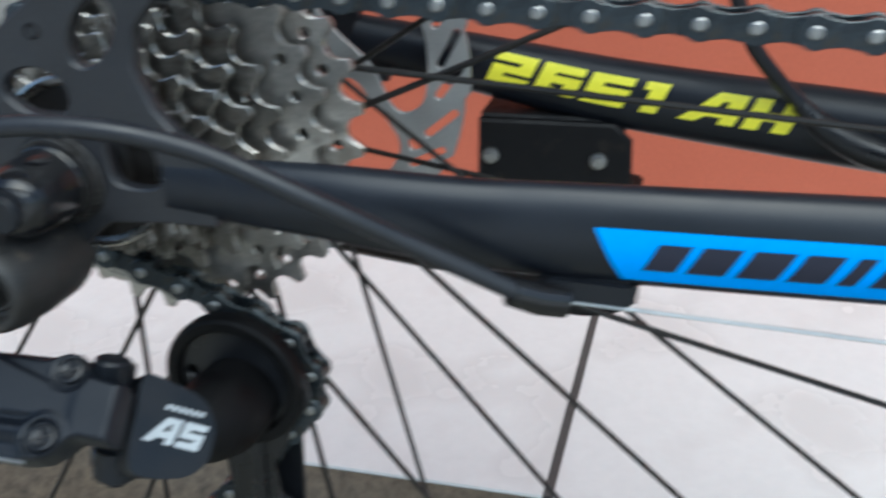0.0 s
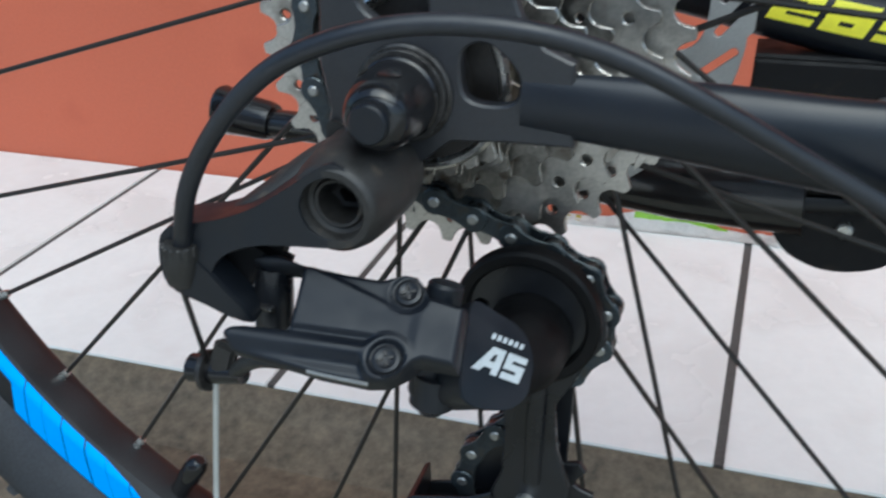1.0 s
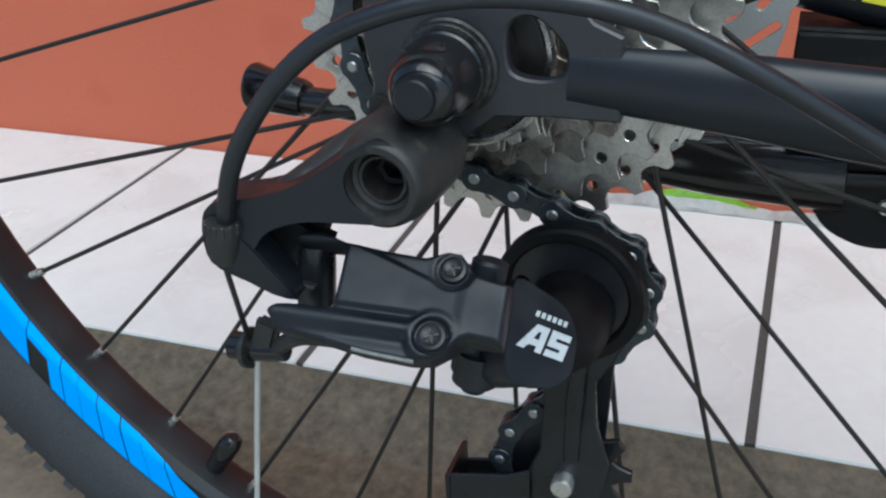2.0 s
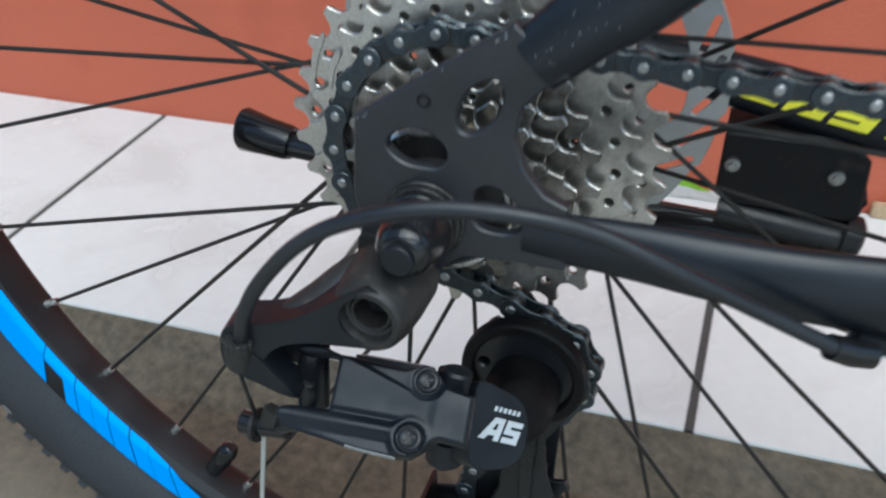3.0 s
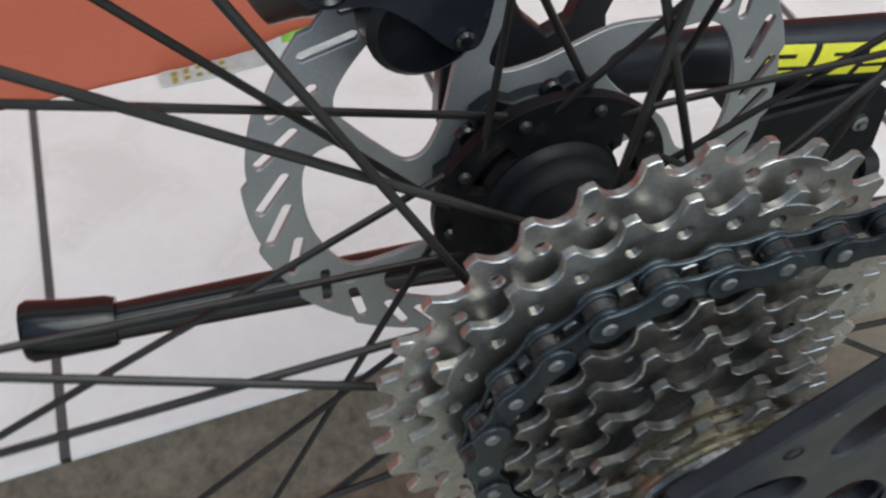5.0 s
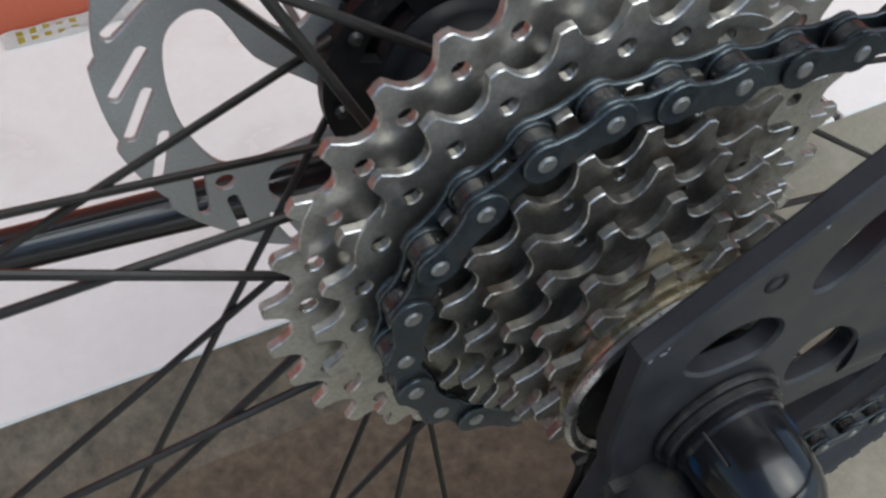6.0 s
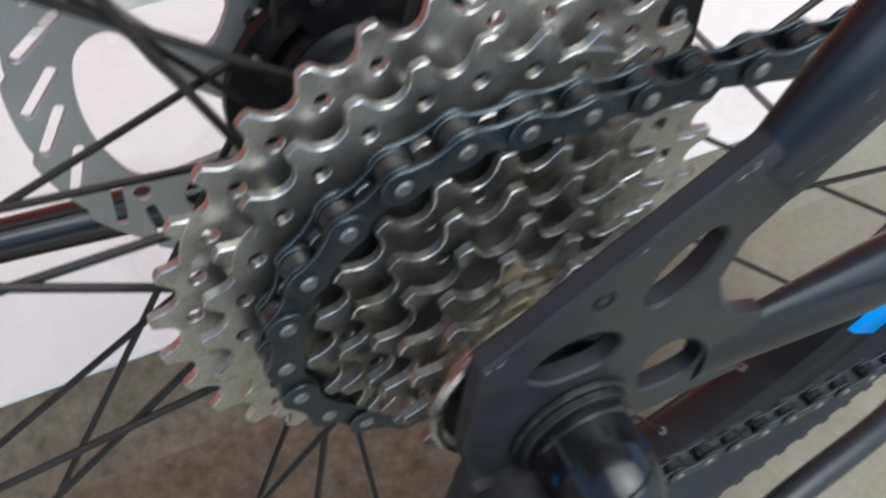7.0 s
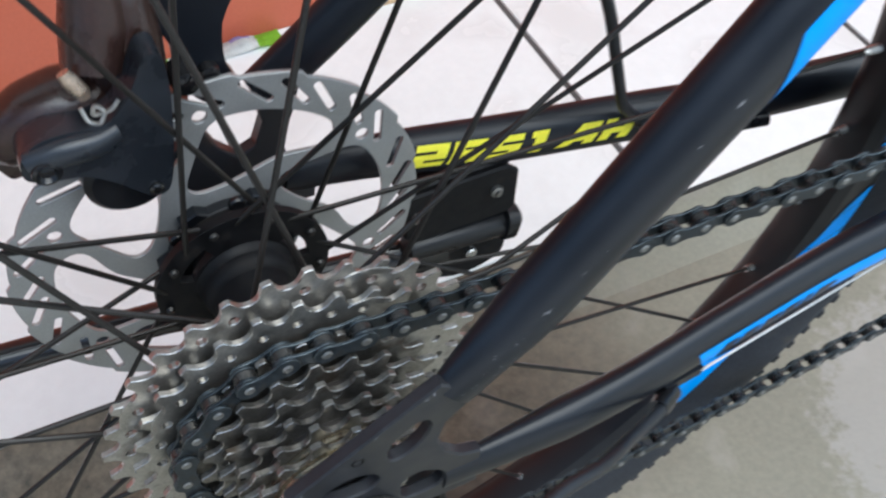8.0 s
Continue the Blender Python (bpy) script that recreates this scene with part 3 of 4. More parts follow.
for i in range(9):
    row = []
    for j in range(5):
        a = radians(-142.9 + (i - 4) * 0.16 * (1 - 0.12 * (j - 2) ** 2))
        w = math.pi * (0.065 + 0.011 * (j - 2))
        row.append(bm.verts.new(((307.5 + 23.6 * math.sin(w)) * math.cos(a), WY - 24.9 * math.cos(w), (307.5 + 23.6 * math.sin(w)) * math.sin(a))))
    grid.append(row)
for ra, rb_ in zip(grid, grid[1:]):
    for j in range(4):
        bm.faces.new((ra[j], ra[j + 1], rb_[j + 1], rb_[j]))
part("smudge", bm, CHIP, tyre, "pale dried smudge")


def knob(size, bev=0.8):
    bm = bmesh.new()
    bmesh.ops.create_cube(bm, size=1)
    for v in bm.verts:
        k = 0.8 if v.co.z > 0 else 1.1
        v.co = Vector((v.co.x * size[0] * k, v.co.y * size[1] * k, v.co.z * size[2]))
    return finish("knob", bm, 0)


side_knob, mid_knob = knob((6.0, 4.5, 3.0)), knob((6.5, 6.5, 3.6))
for me in (side_knob, mid_knob):
    me.materials.append(RUBBER)
KNOBS = 160
extra = bmesh.new()
for i in range(KNOBS):
    for lat, sect, me in ((-1, 0.20, side_knob), (1, 0.80, side_knob), (-0.4, 0.40, mid_knob), (0.4, 0.60, mid_knob)):
        a = 2 * math.pi * (i + (0.5 if abs(lat) < 1 else 0.0) + (0.25 if lat > 0 else 0)) / KNOBS
        w = math.pi * sect
        r, y = 307.5 + 24.0 * math.sin(w), WY - 25.3 * math.cos(w)
        nrm = Vector((math.cos(a) * math.sin(w), -math.cos(w), math.sin(a) * math.sin(w))).normalized()
        tan = Vector((-math.sin(a), 0, math.cos(a)))
        m = Matrix((tan, nrm.cross(tan), nrm)).transposed().to_4x4()
        m.translation = Vector((r * math.cos(a), y, r * math.sin(a))) * MM
        deg = math.degrees(a) % 360
        if lat in (-1, -0.4) and (195 < deg < 255 or 300 < deg < 345):
            ob = new("knob", me)
            ob.parent, ob.matrix_basis = tyre, m
        else:
            me_tmp = me.copy()
            me_tmp.transform(m)
            extra.from_mesh(me_tmp)
            bpy.data.meshes.remove(me_tmp)
me = bpy.data.meshes.new("tread")
extra.to_mesh(me)
extra.free()
tagged(part("tread", me, RUBBER, tyre), "black rubber tread knobs", kind="stuff")

# hub with its flanges, spokes and nipples
hub = bike_part("hub", joined(lathe([(5, -60), (8, -60), (8, -14), (17, -12), (16.5, -8), (15, 2), (14.6, 20), (14.9, 27), (16.2, 28), (17.4, 30), (17.6, 32.4), (16.6, 33.4), (17, 35), (18.5, 36.5), (18.5, 40), (17, 41), (17, 46), (23, 46.5), (23.5, 50), (12, 50.5), (12, 66), (9, 66), (9, 73)], 40)), DULL_BLACK, "black rear hub shell")
kid = [[*circle(0, 0, 25.2, 9, a - 20, a + 20), *circle(0, 0, 19.6, 9, a + 20, a - 20)] for a in (20, 140, 260)]
part("flange", flat([circle(0, 0, 33.2, 60), *kid], 36.6, 40, 0.5), DULL_BLACK, hub, "black spoke flange with kidney windows")
part("flange", flat([circle(0, 0, 32, 48)], -12.5, -9.5, 0.5), DULL_BLACK, hub)
nip_mesh = finish("nipple", lathe([(0, 0), (1.7, 0), (2.0, 2), (2.2, 9), (2.8, 10), (2.8, 14)], 10))
nip_mesh.materials.append(SILVER)
for i in range(36):
    a = -160.5 + 10 * i
    side, off = (("R", 43), ("L", 40.6), ("R", -44.7), ("L", -42.5))[i % 4]
    y, r = (-11.0, 28.7) if side == "R" else (38.4, 29.6)
    h = radians(a + off)
    n_ = Vector((1.7 + 273.7 * math.cos(radians(a)), 9.5, -5.5 + 273.7 * math.sin(radians(a))))
    lift = (-1.2 if (i % 4) < 2 else 1.2)
    p0 = Vector((r * math.cos(h), y + lift, r * math.sin(h)))
    bend = p0 + (n_ - p0).normalized() * 2.0
    part("spoke", tube([Vector((r * math.cos(h), y - lift, r * math.sin(h))), p0, bend, n_.lerp(p0, 0.5), n_], 1.02, 8), SPOKE, hub)
    head = Vector((r * math.cos(h), y - lift * 2.4, r * math.sin(h)))
    part("spoke_head", lathe([(0, head.y - 1.4), (1.2, head.y - 1.1), (1.9, head.y), (1.2, head.y + 1.1), (0, head.y + 1.4)], 10, head.x, head.z), SPOKE, hub)
    way = (p0 - n_).normalized()
    q = Vector((0, -1, 0)).rotation_difference(way)
    ob = new("nipple", nip_mesh)
    ob.parent = rim
    ob.matrix_basis = Matrix.Translation((n_ - way * 1.0 + way * 13.5) * MM) @ q.to_matrix().to_4x4() 
valve = part("valve", lathe([(0, -27), (2.4, -26.8), (4.4, -25), (5.2, -22), (5.2, -13), (4.6, -11), (4.4, 0), (5.5, 0)], 18), GLOSS, rim, "black valve with dust cap")
va = radians(-123.6)
valve.matrix_basis = Matrix.Translation(Vector((272 * math.cos(va), WY, 272 * math.sin(va))) * MM) @ Vector((0, -1, 0)).rotation_difference(Vector((-math.cos(va), 0, -math.sin(va)))).to_matrix().to_4x4()

# freewheel: eight cogs
COGS = [(32, 128.9, -18.0), (28, 127.2, -23.0), (22, 213.8 + 8.2, -28.6), (19, 107.2, -33.6), (17, 109.6, -38.4), (15, 111.5, -43.2), (14, 100.0, -48.0), (13, 104.0, -52.6)]


def cog_outline(n, phase, worn=1.75):
    """Teeth round a pitch circle of half-inch steps, with round seats for the rollers and blunt tips."""
    rp = 12.7 / 2 / math.sin(math.pi / n)
    step = 360.0 / n
    out = []
    rs = 4.05
    for i in range(n):
        seat = phase + step * (i + 0.5)
        gap = math.degrees(3.1 / rp)
        tip = phase + step * i
        half = math.degrees(1.55 / rp)
        cut = (0.0, 0.0, 0.35, 1.1, 0.0, 0.2, 0.75)[i % 7] if n > 14 else 0.15 * (i % 3)
        for da, r in ((-half, rp + worn - 0.25 - cut), (-half * 0.2, rp + worn - cut * 0.8), (half * (1.0 - 0.25 * cut), rp + worn - 0.35 - cut * 0.6)):
            out.append((tip + da, r))
        for w in (205, 230, 255, 270, 285, 310, 335):
            x, z = rs * math.cos(radians(w)), rs * math.sin(radians(w))
            out.append((seat + math.degrees(math.atan2(x, rp + z)), math.hypot(x, rp + z)))
    return [(r * math.cos(radians(a)), r * math.sin(radians(a))) for a, r in out], rp


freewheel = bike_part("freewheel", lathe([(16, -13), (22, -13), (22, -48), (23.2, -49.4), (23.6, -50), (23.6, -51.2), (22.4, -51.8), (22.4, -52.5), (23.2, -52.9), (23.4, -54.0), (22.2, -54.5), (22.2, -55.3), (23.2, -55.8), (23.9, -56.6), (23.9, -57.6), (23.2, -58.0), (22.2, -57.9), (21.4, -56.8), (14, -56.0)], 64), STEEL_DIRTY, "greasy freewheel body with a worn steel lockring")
part("lockring_rim", lathe([(21.6, -57.2), (22.6, -58.4), (23.8, -58.6), (24.6, -58.0), (24.7, -57.0), (23.8, -56.5), (21.6, -57.2)], 72), EDGE_STEEL, freewheel, "bright worn lockring rim")
# the recess behind the lockring gets its shade as a black face
part("lockring_face", lathe([(21.6, -57.3), (15, -57.8), (14, -60), (8, -60.2), (8, -55), (21.6, -55), (21.6, -57.3)], 48), GRIME_SHADE, freewheel, "black lockring face with recess shade in its colour")
for n, phase, y in COGS:
    loop, rp = cog_outline(n, phase)
    loops = [loop]
    if n >= 28:
        rh = rp - 7.2
        loops += [circle(rh * math.cos(radians(phase + 0.8 + 360 / n * i)), rh * math.sin(radians(phase + 0.8 + 360 / n * i)), 1.75, 10) for i in range(n) if i % 8 != 5]
    else:
        rh = rp - 6.6
        loops += [circle(rh * math.cos(radians(phase + 360 / n * (i + 0.5))), rh * math.sin(radians(phase + 360 / n * (i + 0.5))), 1.3, 8) for i in range(n) if i % 3 == 0 and rh > 26.5]
    loops.append(circle(0, 0, max(22.0, min(rp - 16, 38)), 40))
    part("cog", flat(loops, y - 0.95, y + 0.95, 0.2, 1, 1, False), [STEEL if n > 25 else STEEL_OILY_SHADED, EDGE_STEEL], freewheel, f"dull steel cog with {n} teeth")
    for k in range(4 if n >= 22 else 0):
        a0 = phase + 90 * k + 17
        lens = [((rp + rr) * math.cos(radians(a0 + aa)), (rp + rr) * math.sin(radians(a0 + aa))) for aa, rr in ((0, -2.2), (4, -1.6), (9, -2.0), (14, -3.4), (17, -5.6), (13, -5.2), (8, -4.4), (3, -4.0))]
        part("ramp", flat([smooth_loop(lens, 2)], y - 1.35, y - 0.9, 0.15, 1, 1), [STEEL, EDGE_STEEL], freewheel)
    part("spacer", lathe([(min(rp - 6, 30), y + 0.95), (min(rp - 6, 30), y + 4.0), (18, y + 4.0), (18, y + 0.95), (min(rp - 6, 30), y + 0.95)], 40), GRIME_SHADE, freewheel)

# axle nut with its long black cap
nut = bike_part("axle_nut", lathe([(6, -60), (12, -60), (12, -63.4), (6, -63.4)], 40), GLOSS, "black axle nut with washers")
part("washer", lathe([(7, -67.9), (12.4, -67.9), (12.8, -68.4), (12.8, -69.0), (12.2, -69.5), (7, -69.6), (7, -67.9)], 48), WORN, nut, "worn black washer with a bright rim")
knurl = [(r * math.cos(math.pi * i / 36), r * math.sin(math.pi * i / 36)) for i in range(72) for r in ((11.9, 11.65)[i % 2],)]
part("washer", flat([knurl, circle(0, 0, 7, 24)], -71.4, -69.6, 0.2), WORN, nut, "black serrated washer")
part("cap", lathe([(0, -71), (10.3, -71.2), (10.6, -71.8), (10.6, -73.2), (10.1, -73.8), (10.0, -78), (9.7, -82), (9.1, -85.5), (8.2, -88), (6.9, -90), (5.5, -90.9), (0, -91)], 44), GLOSS, nut, "long black rounded cap")
part("cap_end", lathe([(0, -90), (4.9, -90.2), (4.9, -92.6), (4.5, -93.1), (0, -93.2)], 24), LINKGREY, nut, "matt grey-black round end")
part("seam", block((0.6, 7, 0.6), (-7.6, -76.0, 7.2), (0, 0, 0), 0.2, 1), GREASY, nut, "worn bright scratch")


# ---- chain ----
def chain_path():
    """Pin places (x, z) from the upper run, round the third cog, through both pulleys and along the lower run."""
    r0 = 12.7 / 2 / math.sin(math.pi / 22)
    pins = []
    first = 213.8 - 16.364 * 7
    p = Vector((r0 * math.cos(radians(first)), r0 * math.sin(radians(first))))
    run = [p + Vector((math.cos(radians(-2.6)), math.sin(radians(-2.6)))) * 12.7 * i for i in range(1, 32)]
    top = [(v.x, v.y) for v in reversed(run)]
    arc = [(r0 * math.cos(radians(first + 16.364 * i)), r0 * math.sin(radians(first + 16.364 * i))) for i in range(0, 10)]
    dense = []
    c1, c2, r1 = Vector(PULLEY_1), Vector(PULLEY_2), 21.6

    def arc_pts(c, r, a, b):
        k = max(int(abs(b - a) / 1.5), 1)
        return [Vector((c.x + r * math.cos(radians(a + (b - a) * i / k)), c.y + r * math.sin(radians(a + (b - a) * i / k)))) for i in range(k + 1)]
    th = math.degrees(math.atan2(c1.y, c1.x)) % 360
    al = math.degrees(math.acos((r0 + r1) / c1.length))
    leave = th - al
    dense += arc_pts(Vector((0, 0)), r0, first + 16.364 * 9, leave) if leave > first + 16.364 * 9 else [Vector(arc[-1])]
    d = c2 - c1
    th2 = math.degrees(math.atan2(d.y, d.x)) % 360
    al2 = math.degrees(math.acos(2 * r1 / d.length))
    dense += arc_pts(c1, r1, leave + 180, th2 + al2 + 0 if th2 + al2 < leave + 180 else th2 + al2 - 360)
    dense += arc_pts(c2, r1, th2 + al2 - 180, 272.7)
    last = dense[-1]
    dense += [last + Vector((math.cos(radians(2.75)), math.sin(radians(2.75)))) * s for s in range(2, 400, 2)]
    low, cur, i = [], dense[0], 0
    pts = []
    for a, b in zip(dense, dense[1:]):
        k = max(int((b - a).length / 0.4), 1)
        pts += [a.lerp(b, s / k) for s in range(k)]
    for q in pts:
        if (q - cur).length >= 12.7:
            cur = q
            low.append((q.x, q.y))
    return top + arc + low, len(top) + 5


PULLEY_1, PULLEY_2 = (27.0, -80.0), (23.0, -150.0)
pins, on_cog = chain_path()


def link_plate(r, waist, y0, y1):
    loop = []
    for cx, sgn in ((12.7, 1), (0, -1)):
        for i in range(11):
            a = radians(-125 + 250 * i / 10) if sgn > 0 else radians(55 + 250 * i / 10)
            loop.append((cx + r * math.cos(a), r * math.sin(a)))
        loop.append((6.35, waist * sgn))
    return flat([loop], y0, y1, 0.2, 1, 3)


def link_mesh(name, plates, pin, roller):
    """plates: (inner, outer) distance from the middle; a pin's half length; a roller's half length."""
    src = [(link_plate(4.25, 2.9, s * plates[0], s * plates[1]), 0) for s in (-1, 1)]
    for cx in (0, 12.7):
        if pin:
            src.append((lathe([(0, -pin - 0.25), (1.3, -pin - 0.2), (1.75, -pin + 0.15), (1.75, pin - 0.15), (1.3, pin + 0.2), (0, pin + 0.25)], 12, cx), 1))
        if roller:
            src.append((lathe([(1.9, -roller), (3.6, -roller), (3.9, -roller + 0.25), (3.9, roller - 0.25), (3.6, roller), (1.9, roller), (1.9, -roller)], 16, cx), 2))
    out = bmesh.new()
    for b, m in src:
        for f in b.faces:
            f.material_index = m or f.material_index
        me = bpy.data.meshes.new("tmp")
        bmesh.ops.recalc_face_normals(b, faces=b.faces[:])
        b.to_mesh(me)
        b.free()
        out.from_mesh(me)
        bpy.data.meshes.remove(me)
    me = finish(name, out)
    for m in (CHAIN, PIN, ROLLER, CHAIN_EDGE):
        me.materials.append(m)
    return me


outer_link, inner_link = link_mesh("outer_link", (2.75, 3.75), 4.0, 0), link_mesh("inner_link", (1.55, 2.6), 0, 1.5)
chain = tagged(new("chain"), "blue-black bicycle chain on the third cog")
chain.parent, chain.matrix_parent_inverse = bike, RAISE


def chain_y(x, z, i):
    if i < on_cog - 4:
        return -30.5 - 0.025 * max(x - 5, 0)
    if i < on_cog + 7:
        return -30.5
    return -30.5 - 0.8 + 0.012 * max(x - 30, 0)


for i, ((xa, za), (xb, zb)) in enumerate(zip(pins, pins[1:])):
    ya, yb = chain_y(xa, za, i), chain_y(xb, zb, i + 1)
    way = Vector((xb - xa, yb - ya, zb - za))
    t = way.normalized()
    side = Vector((0, 1, 0))
    up = t.cross(side).normalized()
    side = up.cross(t)
    m = Matrix((t * way.length / 12.7, side, up)).transposed().to_4x4()
    m.translation = Vector((xa, ya, za)) * MM
    ob = new("chain_link", outer_link if i % 2 else inner_link)
    ob.parent, ob.matrix_basis = chain, m

# ---- rear derailleur ----
PX, PZ = -9.8, -21.6
derailleur = bike_part("rear_derailleur", lathe([(6, -66), (13.2, -66), (13.8, -69), (13.6, -80), (12.8, -89), (11.6, -93.6), (11.0, -94.6), (10.2, -95.2), (8.5, -95.2), (8.1, -94.4), (8.0, -91), (6.9, -90.4), (6.2, -91.2), (5.5, -91), (5.2, -88), (4.9, -78), (0, -78)], 48, PX, PZ), GREASY, "dusty black rear derailleur with a long cage")
part("pivot_bolt", lathe([(0, -79), (2.8, -79), (3.1, -83.6), (4.3, -84.2), (4.8, -83.8), (4.9, -78)], 6, PX, PZ), DULL_BLACK, derailleur, "black hexagon socket bolt")
# arm that reaches back to the cable stop, with a leg down from its end
AP = plane_pose((0, -93.9, 0), (1, 0.13, 0), (0, 0, 1))
blade = [(-9, -9.8), (-15, -12.6), (-24, -18.6), (-32, -23.2), (-42, -26.6), (-50, -27.8), (-54, -29.4), (-56.6, -33), (-56.8, -42), (-48, -45), (-43.5, -41), (-41, -37.4), (-36, -34.2), (-28, -32.4), (-18, -32.2), (-9, -31.6), (-2.5, -27), (0.2, -20.5), (-2.5, -13.5)]
part("arm", moved(flat([smooth_loop(blade, 3), circle(PX, PZ, 8.3, 24)], 0.2, 13, 1.6, 3), AP), PLASTIC, derailleur, "black cast arm with a cable stop")
part("arm_back", tube(curve([(-12, -72, -19), (-20, -78, -21.5), (-28, -84, -26), (-37, -89, -31), (-46, -92.6, -35.5)], 6), [(10, 6), (8.6, 7.4), (7.2, 8), (6, 7), (4.5, 6)], 24, power=2.2), GREASY, derailleur, "dusty black back of the arm")
part("arm_leg", moved(flat([smooth_loop([(-56.7, -36), (-57, -43.5), (-54, -47.6), (-46, -51.2), (-40, -54.2), (-33.6, -55.2), (-35.6, -50.8), (-40, -45.6), (-44.4, -40), (-50, -35)], 2)], -0.3, 10, 1.3, 2), AP), PLASTIC, derailleur)
part("arm_web", block((21, 8, 17), (-39, -84.5, -43), (0, 22, 0), 3, 2), DULL_BLACK, derailleur, "black recessed web")
part("cable_socket", tube([Vector((-52.6, -98.8, -45)), Vector((-51.6, -99.4, -40)), Vector((-50.4, -100.2, -34)), Vector((-50.2, -100.3, -32.8))], [(4.0, 4.0), (4.7, 4.7), (4.8, 4.8), (4.2, 4.2)], 18), GREASY, derailleur, "dusty black cable socket")
for k in range(7):
    w = radians(200 + 24 * k)
    part("socket_notch", block((1.3, 1.1, 3.0), (-50.5 + 4.6 * math.cos(w), -100.1 + 4.6 * math.sin(w), -34.6), (0, 0, math.degrees(w)), 0.3, 1), GREASY, derailleur)
part("inner_link", block((26, 12, 14), (-10, -80, -57), (-38, 0, 2), 2), DARK, derailleur, "black inner parallelogram link")
part("spring_pin", tube([Vector((-33.0, -85.0, -45)), Vector((-33.4, -86.4, -54)), Vector((-33.8, -87.6, -66))], [(5.2, 5.2), (5.4, 5.4), (5.2, 5.2)], 20), DARK, derailleur, "black pivot pin")
part("pin_slot", block((7.2, 1.6, 2.6), (-33.9, -91.4, -54.4), (10, 0, -6), 0.5, 1), DULL_BLACK, derailleur)
# lighter bar on the slot, its highlight put in as a part
part("glint", block((3.4, 0.9, 1.3), (-32.6, -92.4, -54.4), (10, 0, -6), 0.3, 1), ROLLER, derailleur, "grey bar set in for the slot highlight")

LP = plane_pose((6.2, -86.9, -46.1), (0.994, 0.099, -0.046), (-0.048, 0.772, 0.634))
outer = [(-28.6, 0.5), (-31, 2.2), (-40, 1.6), (-40, 3.2), (-34, 4.0), (-26, 2.4), (-16, 1.4), (-5, 1.2), (-1, 3.2), (2, 2.6), (5, -1.4), (15.2, -3.6), (15.4, -18.4), (6, -18.2), (3, -21.4), (-1, -24.4), (-6, -25.2), (-16, -24.6), (-26, -23.2), (-38, -21.8), (-43.2, -18.6), (-42.6, -16.2), (-30, -15.4), (-28.6, -13)]
part("outer_link", moved(flat([outer], -1.2, 7.0, 1.0, 2), LP), LINKGREY, derailleur, "grey-black outer parallelogram link")


def along(table, x):
    for (xa, za), (xb, zb) in zip(table, table[1:]):
        if x <= xb:
            return za + (zb - za) * max(x - xa, 0) / (xb - xa)
    return table[-1][1]


def ease(a, b, x):
    f = min(max((x - a) / (b - a), 0.0), 1.0)
    return f * f * (3 - 2 * f)


SCREWS = ((0.4, -1.2), (-1.6, -19.2))


def link_height(x, z):
    """The link's cast face: a slanting step under the upper edge, a flat web, a groove over a round lower bar, a flat front boss and two screw seats."""
    step = 2.0 - 0.335 * (min(x, -2.0) + 25)
    h = 1.0 + 1.4 * ease(step + 0.9, step - 0.7, z) + 0.5 * ease(-10, 2, z)
    bar = 1 - ease(-2.5, 1.0, x)
    if bar > 0:
        c = (z + 17.9) / 4.4
        low = 0.8 + 2.1 * (0.5 + 0.5 * math.cos(math.pi * min(abs(c), 1.0))) + 0.4 * ease(-21.4, -24.6, z)
        h += (low - h) * bar * ease(-13.0, -15.2, z)
    h += (2.9 - h) * ease(2.0, 5.5, x)
    r = math.hypot(x - SCREWS[0][0], z - SCREWS[0][1])
    h += (1.5 - h) * ease(6.4, 5.2, r) - 0.9 * ease(4.9, 4.3, r)
    r = math.hypot(x - SCREWS[1][0], z - SCREWS[1][1])
    h += (3.0 - h) * ease(7.6, 5.4, r) - 1.5 * ease(4.9, 4.2, r)
    return h


def link_skin(x0, x1, top, low, nx, nz, fork):
    """A sheet with rounded rims over link_height between two edges; fork tells whether it borders the fork's mouth."""
    bm = bmesh.new()
    rows = []
    for i in range(nx + 1):
        x = x0 + (x1 - x0) * i / nx
        zt, zb = along(top, x), along(low, x)
        row = []
        for j in range(nz + 1):
            z = zb + (zt - zb) * j / nz
            side = math.hypot(x - x0, max(0.0, z - 1.5, -14.7 - z)) if fork else x - x0 + 0.4
            rim = min(1.0, min(side, x1 - x if fork else 9, z - zb, zt - z) / 1.5)
            rim = math.sqrt(max(1 - (1 - rim) ** 2, 0))
            row.append(bm.verts.new((x, -1.3 - rim * link_height(x, z), z)))
        rows.append(row)
    for a, b in zip(rows, rows[1:]):
        for j in range(nz):
            bm.faces.new((a[j], a[j + 1], b[j + 1], b[j]))
    loop = [r[0] for r in rows] + rows[-1][1:] + [r[-1] for r in reversed(rows[:-1])] + list(reversed(rows[0][1:-1]))
    back = [bm.verts.new((v.co.x, 3.0, v.co.z)) for v in loop]
    for k in range(len(loop)):
        bm.faces.new((loop[k - 1], loop[k], back[k], back[k - 1]))
    return bm


link_top = [(-28.2, 2.6), (-25, 2.7), (-17, 1.9), (-7, 1.5), (-4.5, 2.6), (-1.5, 3.8), (1.5, 3.6), (4, 1.0), (6, -1.8), (15.6, -3.4)]
link_low = [(-28.2, -23.8), (-18, -25.4), (-6, -26.0), (-1, -25.2), (2.5, -22.6), (5, -19.4), (7, -18.4), (15.6, -18.9)]
